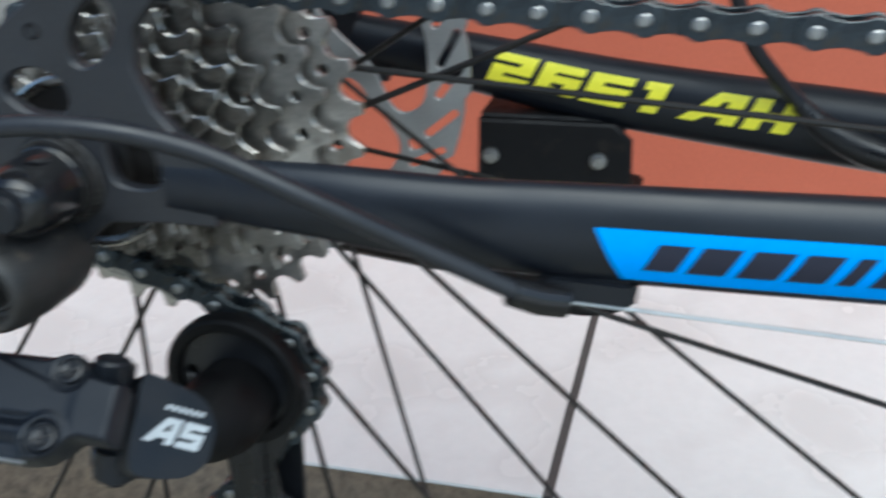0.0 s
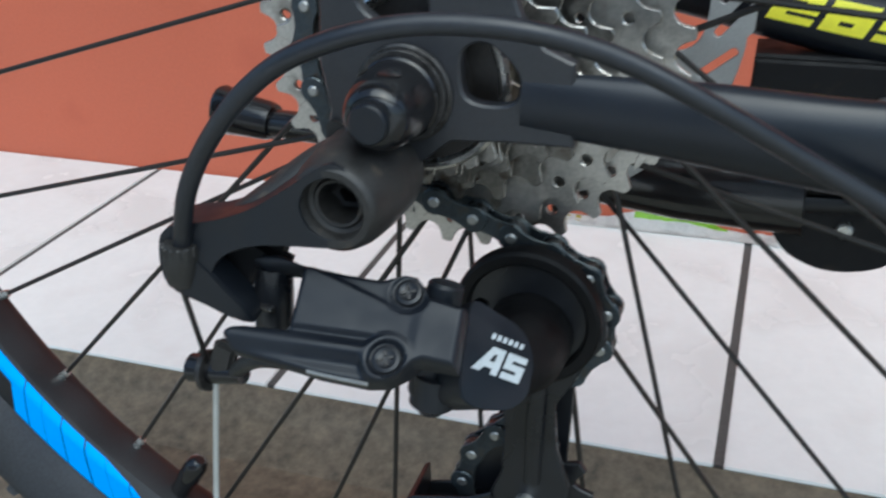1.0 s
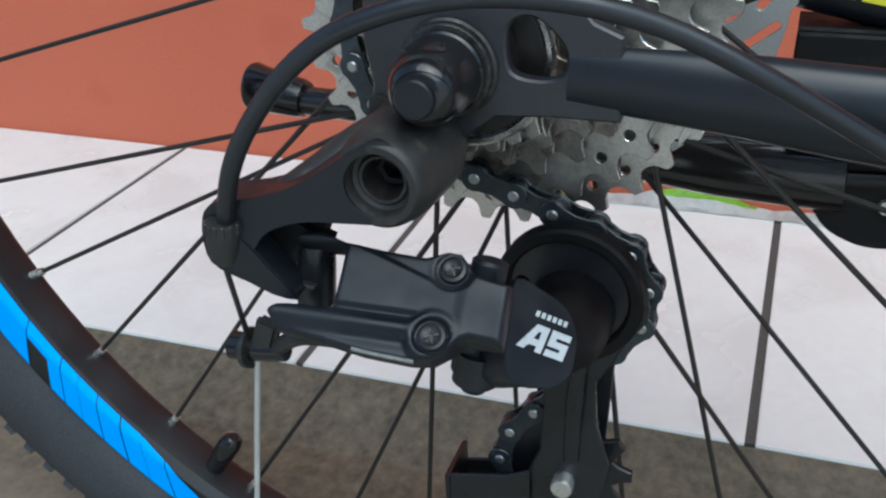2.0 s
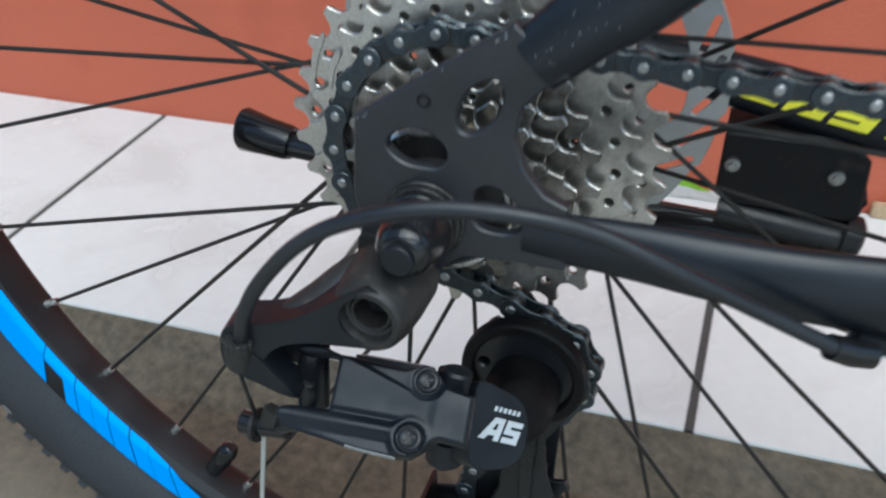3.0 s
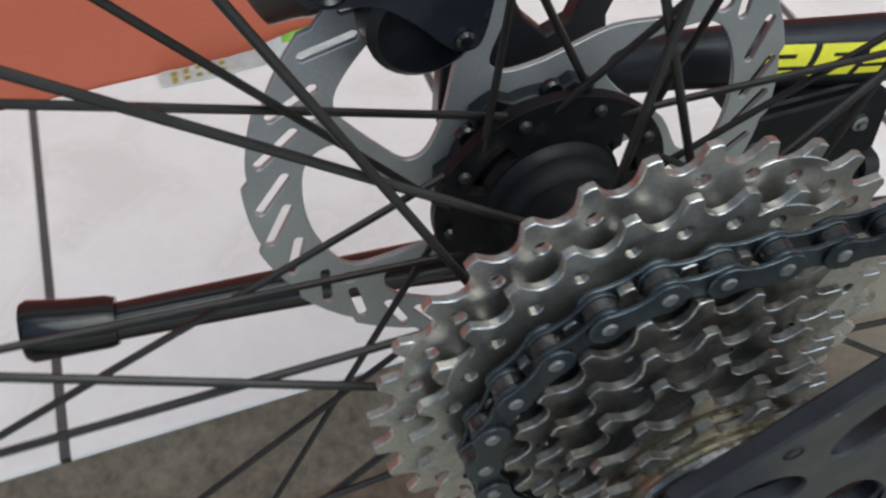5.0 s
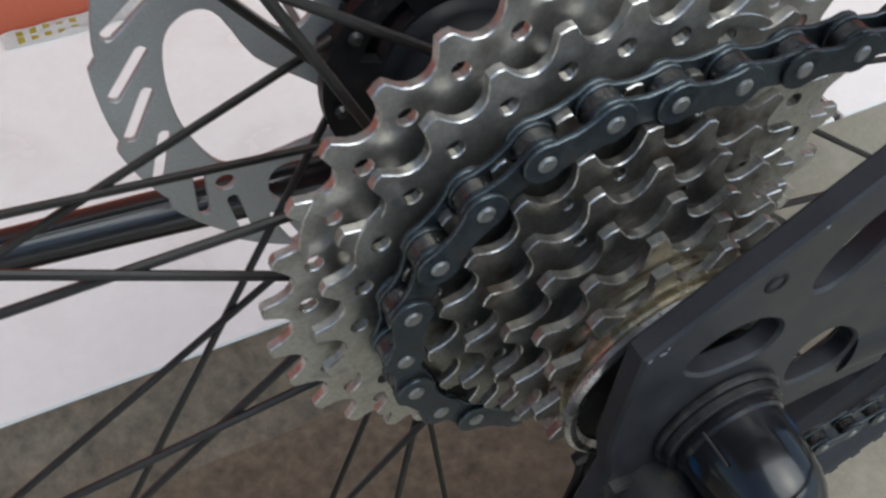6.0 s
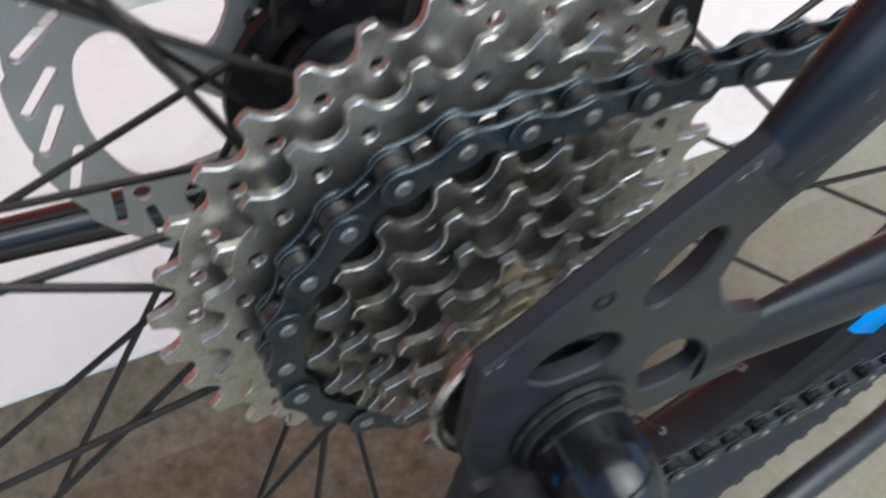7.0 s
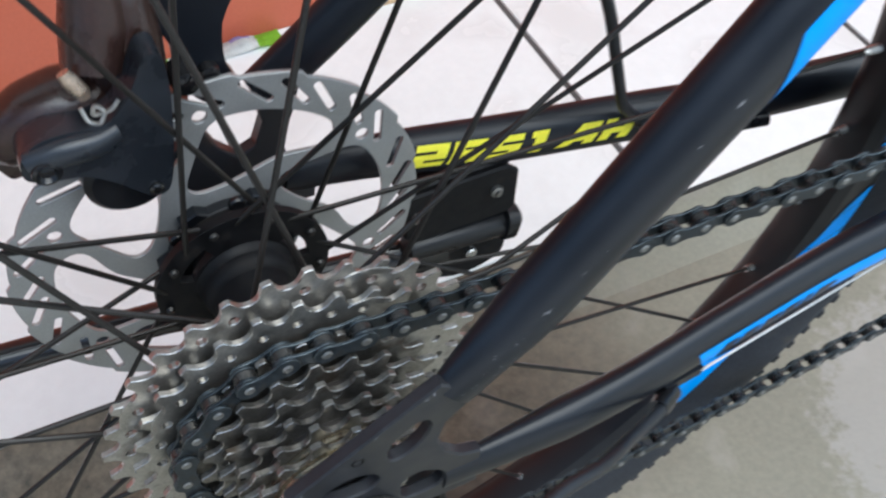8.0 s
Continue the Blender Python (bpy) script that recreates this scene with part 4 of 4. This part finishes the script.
part("face", joined(moved(link_skin(-28.2, 15.6, link_top, link_low, 90, 80, True), LP),
                    moved(link_skin(-41.5, -28.2, [(-41.5, 2.6), (-39.5, 4.2), (-35, 4.6), (-28.2, 2.6)], [(-41.5, 1.6), (-39, 0.9), (-33, 1.4), (-28.2, 1.5)], 16, 8, False), LP),
                    moved(link_skin(-44.4, -28.2, [(-44.4, -17.4), (-43, -15.8), (-40, -15.2), (-28.2, -14.7)], [(-44.4, -19), (-42, -22), (-37, -22.8), (-28.2, -23.8)], 18, 14, False), LP)), LINKGREY, derailleur, angle=60)
part("rail", moved(tube([Vector((-21, -1.7, -24.6)), Vector((-13, -1.7, -25.2)), Vector((-5, -1.7, -25.6))], 0.7, 8), LP), PIN, derailleur, "bright rubbed lower edge")


def cross_screw(at, top, r=3.7):
    """A domed screw head with a crossed recess, in the link's plane."""
    b = [lathe([(0, 0.6 - top), (r - 1.9, 0.5 - top), (r - 1.2, -top), (r - 0.4, 0.3 - top), (r, 1.2 - top), (r, 4), (0, 4)], 24, *at)]
    for k in range(4):
        a = math.radians(20 + 90 * k)
        arm = moved(block((1.5, 0.7, 0.8), (0, 0, 0), (0, 0, 0), 0.2, 1), Matrix.Translation((at[0] + 1.3 * math.cos(a), 0.4 - top, at[1] + 1.3 * math.sin(a))) @ Matrix.Rotation(-a, 4, "Y"))
        for f in arm.faces:
            f.material_index = 1
        b.append(arm)
    return moved(joined(*b), LP)


part("screw", cross_screw(SCREWS[0], 3.4), [DARK, WORN], derailleur, "black screw with a worn cross recess")
part("screw", cross_screw(SCREWS[1], 4.0, 3.9), [DARK, WORN], derailleur, "black screw with a worn cross recess")
# cable clamp at the link's far end
part("cable_clamp", tube([Vector((-59.5, -91.6, -78)), Vector((-50, -92, -77.5)), Vector((-42, -93, -76))], [(4.2, 4.2), (3.6, 3.6), (3.0, 3.0)], 14), GLOSS, derailleur, "dark steel cable clamp bolt")
part("clamp_washer", tube([Vector((-54.5, -91.8, -77.8)), Vector((-53, -91.9, -77.7))], 6.0, 16), WORN, derailleur, "dark steel washer")
part("clamp_plate", block((7, 4, 11), (-47.4, -93.0, -71.6), (0, 20, 0), 1.2, 2), GREASY, derailleur, "dusty clamp lug")
part("clamp_arm", tube(curve([(-45, -92, -76), (-38, -95, -70), (-30, -98, -66), (-12, -100, -64)], 5), [(2.4, 3.5), (2.2, 3.0), (2.0, 2.5)], 12), GREASY, derailleur)
part("cable_end", tube(curve([(-51.4, -92.4, -74), (-52.4, -92.2, -84), (-55.8, -92, -106), (-59.2, -92, -130), (-62.6, -92, -152)], 6), 0.85, 8), BRIGHT, derailleur, "bright loose end of the shift cable")
part("cable_inner", tube([Vector((-53.4, -98.4, -48)), Vector((-54, -92, -74))], 0.8, 8), WORN, derailleur)
# front knuckle and its cover
KP = plane_pose((26.6, -78.6, -69.6), (0.63, 0.54, -0.56), (0.15, 0.86, 0.49))
cover = [(-12.7, 13.3), (-4, 13), (5.6, 10.7), (10.4, 4.9), (11, -1), (10.0, -6.5), (3.7, -11.5), (-9.0, -13), (-12.3, -7.2), (-12.8, 3)]
part("knuckle", joined(moved(flat([smooth_loop([(x * 0.96 - 0.5, z * 0.97) for x, z in cover], 3)], 1.0, 17, 2.5, 3), KP),
                             tube([Vector((10.6, -75, -51.5)), Vector((8.6, -85, -77.5)), Vector((8.5, -85.4, -78.5))], [(5, 5), (5, 5), (4.4, 4.4)], 18)), PLASTIC, derailleur, "black cage pivot housing")
part("pivot", tube([Vector((14.3, -81.2, -45.2)), Vector((14.2, -81.4, -45.8)), Vector((13.2, -83, -52))], [(4.0, 4.0), (4.8, 4.8), (4.8, 4.8)], 20), PLASTIC, derailleur)
part("pivot", joined(tube([Vector((11.2, -84, -72)), Vector((10.2, -85.2, -80.6)), Vector((10.1, -85.4, -81.6))], [(5.8, 5.8), (6.2, 6.2), (5.2, 5.2)], 20), tube([Vector((10.1, -85.4, -81.4)), Vector((9.9, -85.6, -83.2))], 3.4, 14)), PLASTIC, derailleur)
part("cover", moved(flat([smooth_loop(cover, 3)], -2.0, 1.4, 1.0, 2), KP), PLASTIC, derailleur, "black cover with white model lettering")
part("lettering", moved(block_letters("A5", 14.6, 7.4, lambda x, z: Vector((x - 7.0, -2.25, z - 3.7)), 0.3, 0.14, 24), KP), WHITE_INK, derailleur, "white slanted lettering", angle=0)
bm = bmesh.new()
for i in range(6):
    x = -5.0 + 1.95 * i
    vs = [bm.verts.new((x + dx + 0.25 * dz, -2.25, 5.6 + dz)) for dx, dz in ((0, 0), (1.3, 0), (1.3, 1.6), (0, 1.6))]
    bm.faces.new(vs)
part("mark", moved(bm, KP), WHITE_INK, derailleur, "small white printed bars", angle=0)
# cage with two pulleys
C1, C2 = PULLEY_1, PULLEY_2
cage = [*circle(C1[0], C1[1], 22.5, 18, -8, 205), (13, -98), (17.5, -107), (18, -120), (17, -138), *circle(C2[0], C2[1], 15, 12, 205, 345), (40, -140), (35.5, -125), (34.5, -108), (40, -99), (43, -92)]
cage_plate = part("cage_plate", flat([cage, circle(C1[0] - 16, C1[1] + 5, 2.0, 10)], -40.5, -38, 0.6), DARK, derailleur, "black outer cage plate")
part("cage_rib", tube(curve([(30, -41, -97), (28.6, -41.5, -115), (27.6, -41, -140)], 6), [(2.5, 1.2), (3, 1.6), (2.5, 1.2)], 10), DARK, derailleur)
part("cage_plate", flat([[*circle(C1[0], C1[1], 14, 14, 0, 180), (14, -110), (10, -140), *circle(C2[0], C2[1], 14, 12, 190, 345), (36, -140), (38, -105)]], -25, -23, 0.6), DARK, derailleur, "black inner cage plate")
part("cage_guard", joined(flat([[(-14.5, -154.5), (6, -150), (14, -146), (14, -170), (-14.5, -170)]], -43, -41.5, 0.5), flat([[(-17.2, -164), (-2, -160.5), (10, -158), (10, -176), (-17.2, -176)]], -23.5, -22, 0.5), flat([[(-14.5, -168), (12, -166), (12, -170), (-14.5, -170)]], -43, -22, 0.5), flat([[(-16.5, -156), (-14.5, -155), (-14.5, -170), (-16.5, -170)]], -42.5, -22.5, 0.3)), DARK, derailleur, "thin-walled black chain guide at the cage foot")
part("pivot_cup", lathe([(0, -36.4), (17.4, -36.4), (17.9, -38), (18.2, -42.4), (19.0, -43.2), (21.6, -43.2), (22.6, -42.4), (22.9, -40.5), (22.6, -37.4), (20, -36.6)], 44, C1[0] - 1.5, C1[1] + 3.2), SHADE_BLACK, derailleur, "black round spring housing, open at the front")
# bright arc added inside the housing to paint a glint
part("glint", tube(curve([(25.4 + 12.6 * math.cos(radians(a)), -38.6, -76.6 + 12.6 * math.sin(radians(a))) for a in (72, 82, 92, 102)], 4), [(1.1, 0.6), (1.5, 0.8), (1.1, 0.6)], 10), BRIGHT, derailleur, "bright arc set in for a glint")
part("pivot_barrel", tube([Vector((26.5, -37, -82)), Vector((26.5, -46, -81.5)), Vector((26.5, -55, -80)), Vector((26, -64, -78)), Vector((25, -70, -76))], [(13, 13), (13.6, 13.6), (13.4, 13.4), (11, 11), (8, 8)], 36, (0, 0, 1)), SHADE_BLACK, derailleur, "deep black cage pivot barrel")


def pulley_loop(c):
    out = []
    for i in range(11):
        a = 360 / 11 * i
        for da, r in ((-5, 23.6), (5, 23.6), (10, 19.5), (16.4, 17.8), (22.7, 19.5)):
            out.append((c[0] + r * math.cos(radians(a + da)), c[1] + r * math.sin(radians(a + da))))
    return out


for c in (C1, C2):
    part("pulley", flat([pulley_loop(c), circle(c[0], c[1], 3, 12)], -32.2, -29.8, 0.4), DARK, derailleur, "black toothed pulley wheel")
part("bolt", lathe([(0, -45.6), (3.4, -45.6), (3.8, -44.8), (3.8, -40), (0, -40)], 16, C2[0] + 2.5, C2[1] + 1), SILVER, derailleur, "bright pulley bolt")

# ---- shift cable housing ----
hp = curve([(-50.1, -100.3, -34.6), (-43.6, -104, -17.4), (-34, -106.5, -2.3), (-21.2, -107.7, 11.8), (-6.3, -107.9, 21.3), (14.1, -104.9, 26.8), (36.3, -101.0, 26.4), (55.6, -94.5, 20.4), (76, -89, 9.5), (99.4, -78.4, -6.5), (121.5, -68.4, -21.5)], 6)
housing = bike_part("cable_housing", tube(hp, 2.4, 14), CABLE, "black shift cable housing in a wide loop")
part("ferrule", tube([Vector((119, -68.6, -20.8)), Vector((125, -65.2, -24.0)), Vector((131, -61.8, -26))], [(3.8, 3.8), (4.2, 4.2), (4.2, 4.2)], 16), GLOSS, housing, "black housing end cap")
part("cable_stop", block((24, 7, 9), (136, -58.0, -23.5), (0, 6, 7), 2), PLASTIC, chainstay, "black welded cable stop")
part("inner_cable", tube([Vector((129, -61.2, -26.2)), Vector((260, -42, -42.3)), Vector((400, -23, -59.4))], 0.62, 8), BRIGHT, housing, "bright inner shift cable")

# ---- disc rotor ----
rot = []
for i in range(180):
    a = 2.0 * i
    s = a % 18
    r = 80.0 - (1.7 * s / 18 if s < 16 else 1.7 * (18 - s) / 2)
    rot.append((r * math.cos(radians(a + 10)), r * math.sin(radians(a + 10))))
wins = []
for k in range(6):
    mid = 211.6 + 60 * k
    pts = [(60, -2), (62.8, -8), (63.8, -20), (64, -32), (63.8, -43), (61.5, -48.5), (57, -51.5), (51.5, -49.5), (43, -35), (34, -20), (30.5, -8), (30, 8), (32.5, 15), (37, 15.5), (45, 8), (54, 2)]
    wins.append(smooth_loop([(r * math.cos(radians(mid + a)), r * math.sin(radians(mid + a))) for r, a in pts], 3))
    wins.append(circle(65.5 * math.cos(radians(mid)), 65.5 * math.sin(radians(mid)), 2.6, 14))
slots = []
for k in range(30):
    a = 60 * (k // 5) + (10.5, 25.0, 36.6, 49.2, 58.8)[k % 5]
    p, q = Vector((68.4 * math.cos(radians(a)), 68.4 * math.sin(radians(a)))), Vector((75.9 * math.cos(radians(a + 9.2)), 75.9 * math.sin(radians(a + 9.2))))
    d = (q - p).normalized()
    n2 = Vector((-d.y, d.x)) * 1.5
    slots.append([tuple(v) for v in (p + n2, p - d * 0.9 + n2 * 0.5, p - d * 0.9 - n2 * 0.5, p - n2, q - n2, q + d * 0.9 - n2 * 0.5, q + d * 0.9 + n2 * 0.5, q + n2)])
rotor = bike_part("disc_rotor", flat([rot, *wins, *slots, circle(0, 0, 22, 32)], 55.1, 56.9, 0.25), ROTOR, "slotted steel disc brake rotor")
part("carrier", flat([[(r * math.cos(radians(a)), r * math.sin(radians(a))) for a, r in ((i * 7.5, 28 if (i % 8) in (0, 1, 7) else 24) for i in range(48))], circle(0, 0, 14, 24)], 50, 55, 0.6), DARK, rotor, "black rotor carrier")
for k in range(6):
    part("bolt", lathe([(0, 48.6), (2.6, 48.6), (3.2, 49.4), (3.2, 51), (0, 51)], 12, 25 * math.cos(radians(60 * k + 20)), 25 * math.sin(radians(60 * k + 20))), GLOSS, rotor, "dark rotor bolt")

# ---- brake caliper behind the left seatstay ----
caliper = bike_part("brake_caliper", joined(tube(curve([(-66, 66, 70), (-60, 62, 74), (-50, 60, 79), (-40, 60, 81), (-28, 62, 80)], 6), [(5, 5), (10, 9), (12.5, 11), (12.5, 12), (11, 10)], 24, power=2.5), tube(curve([(-21, 64, 74), (-20, 62, 88), (-18.5, 62, 102), (-18, 64, 114), (-19, 66, 126)], 6), [(12, 10), (12.5, 11), (11.5, 11), (10, 10), (6, 6)], 24, power=2.5), tube(curve([(-64, 70, 58), (-55, 69, 62), (-45, 68, 64), (-32, 68, 66)], 6), [(7, 7), (10, 9), (11, 10), (10, 10)], 20, power=2.5), tube([Vector((-30, 65, 60)), Vector((-10, 65, 76))], [(13, 9), (12, 9)], 18)), WALL_TINT_BLACK, "black mechanical disc brake caliper tinted with wall reflection")
casting = [(-58.5, 76), (-57.5, 83), (-53, 87), (-47, 88.6), (-40, 88.2), (-33, 87.4), (-28.4, 89.6), (-24, 95), (-20.4, 101), (-17.4, 107), (-14, 108.4), (-11.6, 106), (-11.2, 97), (-12.2, 85), (-14.5, 68), (-17.6, 55), (-21, 52), (-26, 54), (-33, 62), (-41, 69), (-49, 71), (-55, 72.4)]
part("lever_arm", flat([smooth_loop(casting, 3)], 40, 51, 3.8, 4), CASTING, caliper, "satin black cast actuating arm")
part("arm_rib", tube(curve([(-56, 40, 81), (-46, 38.8, 83), (-36, 39.4, 82.4), (-29, 41, 83)], 5), [(4.5, 3.5), (5, 4), (4, 3)], 16), CASTING, caliper)
part("pad_screw", lathe([(2.2, 36.2), (3.2, 35), (4.4, 35.6), (4.8, 38), (4.8, 42), (0, 42), (0, 37.4), (2.2, 37.2)], 18, -51.8, 79.4), GLOSS, caliper, "dark pad adjusting screw")
part("bolt", lathe([(0, 38.4), (1.6, 38.4), (2.4, 39), (2.4, 41), (0, 41)], 12, -22.4, 56), ROLLER, caliper, "small steel screw")
part("pad_body", lathe([(0, 44), (12, 44), (14.2, 46), (14.6, 60), (0, 60)], 32, -29.5, 57.5), DARK, caliper, "black round pad housing")
part("clip", tube(curve([(-38.5, 47, 104.5), (-37.2, 46.5, 101), (-35.5, 46, 97), (-34.8, 46, 94.5)], 5), [(2.0, 1.4), (2.8, 1.6), (2.8, 1.6), (2.0, 1.4)], 14), COPPER, caliper, "bright copper-tinted cable clamp")
part("spring", tube(curve([(-37, 44, 93), (-36, 42, 89), (-33, 41, 88), (-31, 42, 91), (-33, 43, 93), (-34, 43, 90), (-29, 42, 91), (-26, 42, 94)], 6), 0.8, 8), STEEL, caliper, "bright steel return spring")
part("cable_boot", tube(curve([(-30, 54, 98), (-26, 58, 110), (-22, 62, 128), (-12, 66, 155), (10, 70, 195)], 6), [(9, 9), (10, 10), (8, 8), (4, 4), (2.7, 2.7)], 18), WALL_TINT_BLACK, caliper, "black cable boot and housing tinted with wall reflection")
part("adapter", flat([smooth_loop([(-10, 104), (-5, 92), (-4, 76), (2, 66), (10, 62), (15, 68), (11, 80), (12, 96), (18, 110), (14, 130), (0, 132), (-8, 118)], 3)], 60, 68, 1.4, 2), BLACK, caliper, "black caliper mounting bracket")
part("bolt", lathe([(0, 56), (2.0, 56), (3.4, 56.6), (3.8, 58), (3.8, 60.5), (0, 60.5)], 14, 4.5, 80), GLOSS, caliper, "dark mounting bolt")
part("bolt", lathe([(0, 50), (2.0, 50), (4.4, 51), (4.6, 53), (4.6, 60), (0, 60)], 14, -4.5, 84), GLOSS, caliper, "dark mounting bolt")

# ---- kickstand clamped to the left chainstay, folded up ----
stand = bike_part("kickstand", flat([[(80, -23), (129, -23), (135.5, -29), (136, -52), (132, -56), (84, -55), (79, -50)]], 63, 67, 1.0), DULL_BLACK, "black kickstand folded up beside the wheel")
for x in (84.5, 124.0):
    part("bolt", lathe([(0, 59.6), (1.5, 59.6), (1.7, 60.8), (3.0, 61.2), (3.2, 63.2), (0, 63.2)], 12, x, -36.5), PIN, stand, "grey steel socket bolt")
part("clamp_plate", flat([[(80, -22), (132, -22), (132, -30), (80, -30)]], 66.5, 89, 1.0), DULL_BLACK, stand)
part("hinge", flat([smooth_loop([(84, -50), (85.5, -66), (89, -83), (97, -98), (107, -104.5), (118, -106.5), (131, -104), (138.5, -98), (139.5, -85), (137.5, -68), (136.5, -56), (137, -50), (110, -48)], 3)], 72, 86, 4.0, 3), DULL_BLACK, stand, "black hinge barrel")
part("hinge_roll", joined(tube([Vector((81, 66, -60)), Vector((131, 66, -66)), Vector((133, 66, -66.4))], [(6.5, 6.5), (7, 7), (6, 6)], 20), tube([Vector((131, 66.5, -65)), Vector((137, 66.5, -66)), Vector((138.5, 66.5, -66.3))], [(9.5, 8.5), (9.5, 8.5), (7.5, 7)], 20, power=3.0)), DARK, stand)
part("hinge_web", block((50, 10, 12), (110, 70, -53), (0, 0, 0), 3), DULL_BLACK, stand)
part("hinge_rib", tube([Vector((90, 71, -80)), Vector((138, 71, -77))], [(3.5, 2.0), (3.5, 2.0)], 12), DARK, stand)
part("hinge_bolt", lathe([(0, 68.6), (2.6, 68.6), (3.2, 69.4), (3.2, 73), (0, 73)], 12, 118.8, -88.0), SILVER, stand, "bright hinge bolt")
leg = part("leg", tube([Vector((104, 71, -78.5)), Vector((84, 73.5, -79.5)), Vector((58, 77, -80.2)), Vector((24, 81.5, -79.8)), Vector((-30, 87.5, -77)), Vector((-84, 93, -76.5)), Vector((-137, 98.7, -77))], [(13.5, 7), (13.4, 7.5), (13.2, 8), (12.0, 8), (8.2, 7.8), (7.2, 7.2), (6.6, 6.6)], 24), SHINE, stand, "glossy black stand leg")
part("foot", tube([Vector((-131, 98, -76.3)), Vector((-134, 98.3, -76)), Vector((-146, 99.5, -75)), Vector((-159, 101, -73.5)), Vector((-161, 101.2, -73.3))], [(8.2, 8.2), (9.2, 9.2), (10, 9.6), (12, 10), (11, 9)], 20), GLOSS, stand, "black rubber foot")

# ---- black brake housing dropping from the seatstay to the inside of the left chainstay ----
hose = bike_part("cable_housing", tube(curve([(113, 49, 168), (117, 46, 146), (132, 45, 112), (151, 46, 71), (162, 47, 40), (167.4, 47, 23.5), (172.9, 49, 10.3), (179.3, 51, 1.5), (185, 53, -5), (197, 53.5, -16.5), (209, 52.5, -22.5)], 6), 2.5, 16), CABLE, "black rubber brake cable housing")
part("boot", tube(curve([(189, 53.2, -9.5), (198, 53.2, -17.5), (212, 52, -24), (232, 49.5, -27.5), (262, 45, -30)], 6), [(2.8, 2.8), (4.4, 4.2), (5.4, 4.8), (4.6, 4.4), (3.6, 3.6)], 18), DARK, hose, "black rubber boot")

# ---- a plastic wrapper strip lying along the wall ----
def wrapper():
    bm = bmesh.new()
    n, m = 60, 7
    grid = []
    for i in range(n + 1):
        x = -117 + 287 * i / n
        row = []
        for j in range(m + 1):
            y = 527 - 20 * j / m + 2.5 * noise.noise((x * 0.02, j, 0))
            lift = 1.2 + 3.5 * abs(noise.noise((x * 0.05, j * 0.8, 3))) + (9 * math.exp(-((x - 132) / 14) ** 2) if x > 90 else 0) * math.sin(math.pi * (j + 0.5) / (m + 1)) + 11 * math.exp(-((x - 10) / 45) ** 4) * (1 - j / m) ** 2
            row.append(bm.verts.new((x, y, TILE_TOP + lift)))
        grid.append(row)
    for i, (a, b) in enumerate(zip(grid, grid[1:])):
        x = -117 + 287 * i / n
        for j in range(m):
            f = bm.faces.new((a[j], a[j + 1], b[j + 1], b[j]))
            f.material_index = 0
            if -114 < x < -66 and i % 2 == 0 and j in (1, 2, 4, 5):
                f.material_index = 3
            elif (-20 < x < 60 and j < 2) or 146 < x < 170:
                f.material_index = 1
            elif 118 < x < 140 and j in (1, 2):
                f.material_index = 2
    bmesh.ops.solidify(bm, geom=bm.faces[:], thickness=0.4)
    return bm


strip = part("plastic_wrapper", wrapper(), [FOIL, FOIL_GREEN, FOIL_PURPLE, FOIL_YELLOW], None)
tagged(strip, "crumpled white, green and violet plastic wrapper strip on the tiles", "wrapper")

# ---- porch tiles ----
tile_bm = bmesh.new()
bmesh.ops.create_cube(tile_bm, size=1)
for v in tile_bm.verts:
    v.co = Vector((v.co.x * 293.2, v.co.y * (WALL_Y - EDGE - 1), v.co.z * 7))
bmesh.ops.bevel(tile_bm, geom=tile_bm.edges[:], offset=0.8, segments=2, affect="EDGES")
tile_mesh = finish("tile", tile_bm, 30)
tile_mesh.materials.append(TILE)
for i in range(-7, 9):
    ob = new("tile", tile_mesh)
    ob.parent = porch
    ob.location = Vector((-216 + 299.5 * i + 149.75, (EDGE + WALL_Y - 1) / 2, TILE_TOP - 3.5)) * MM
    ob.rotation_euler = (random.uniform(-0.001, 0.001), random.uniform(-0.001, 0.001), 0)
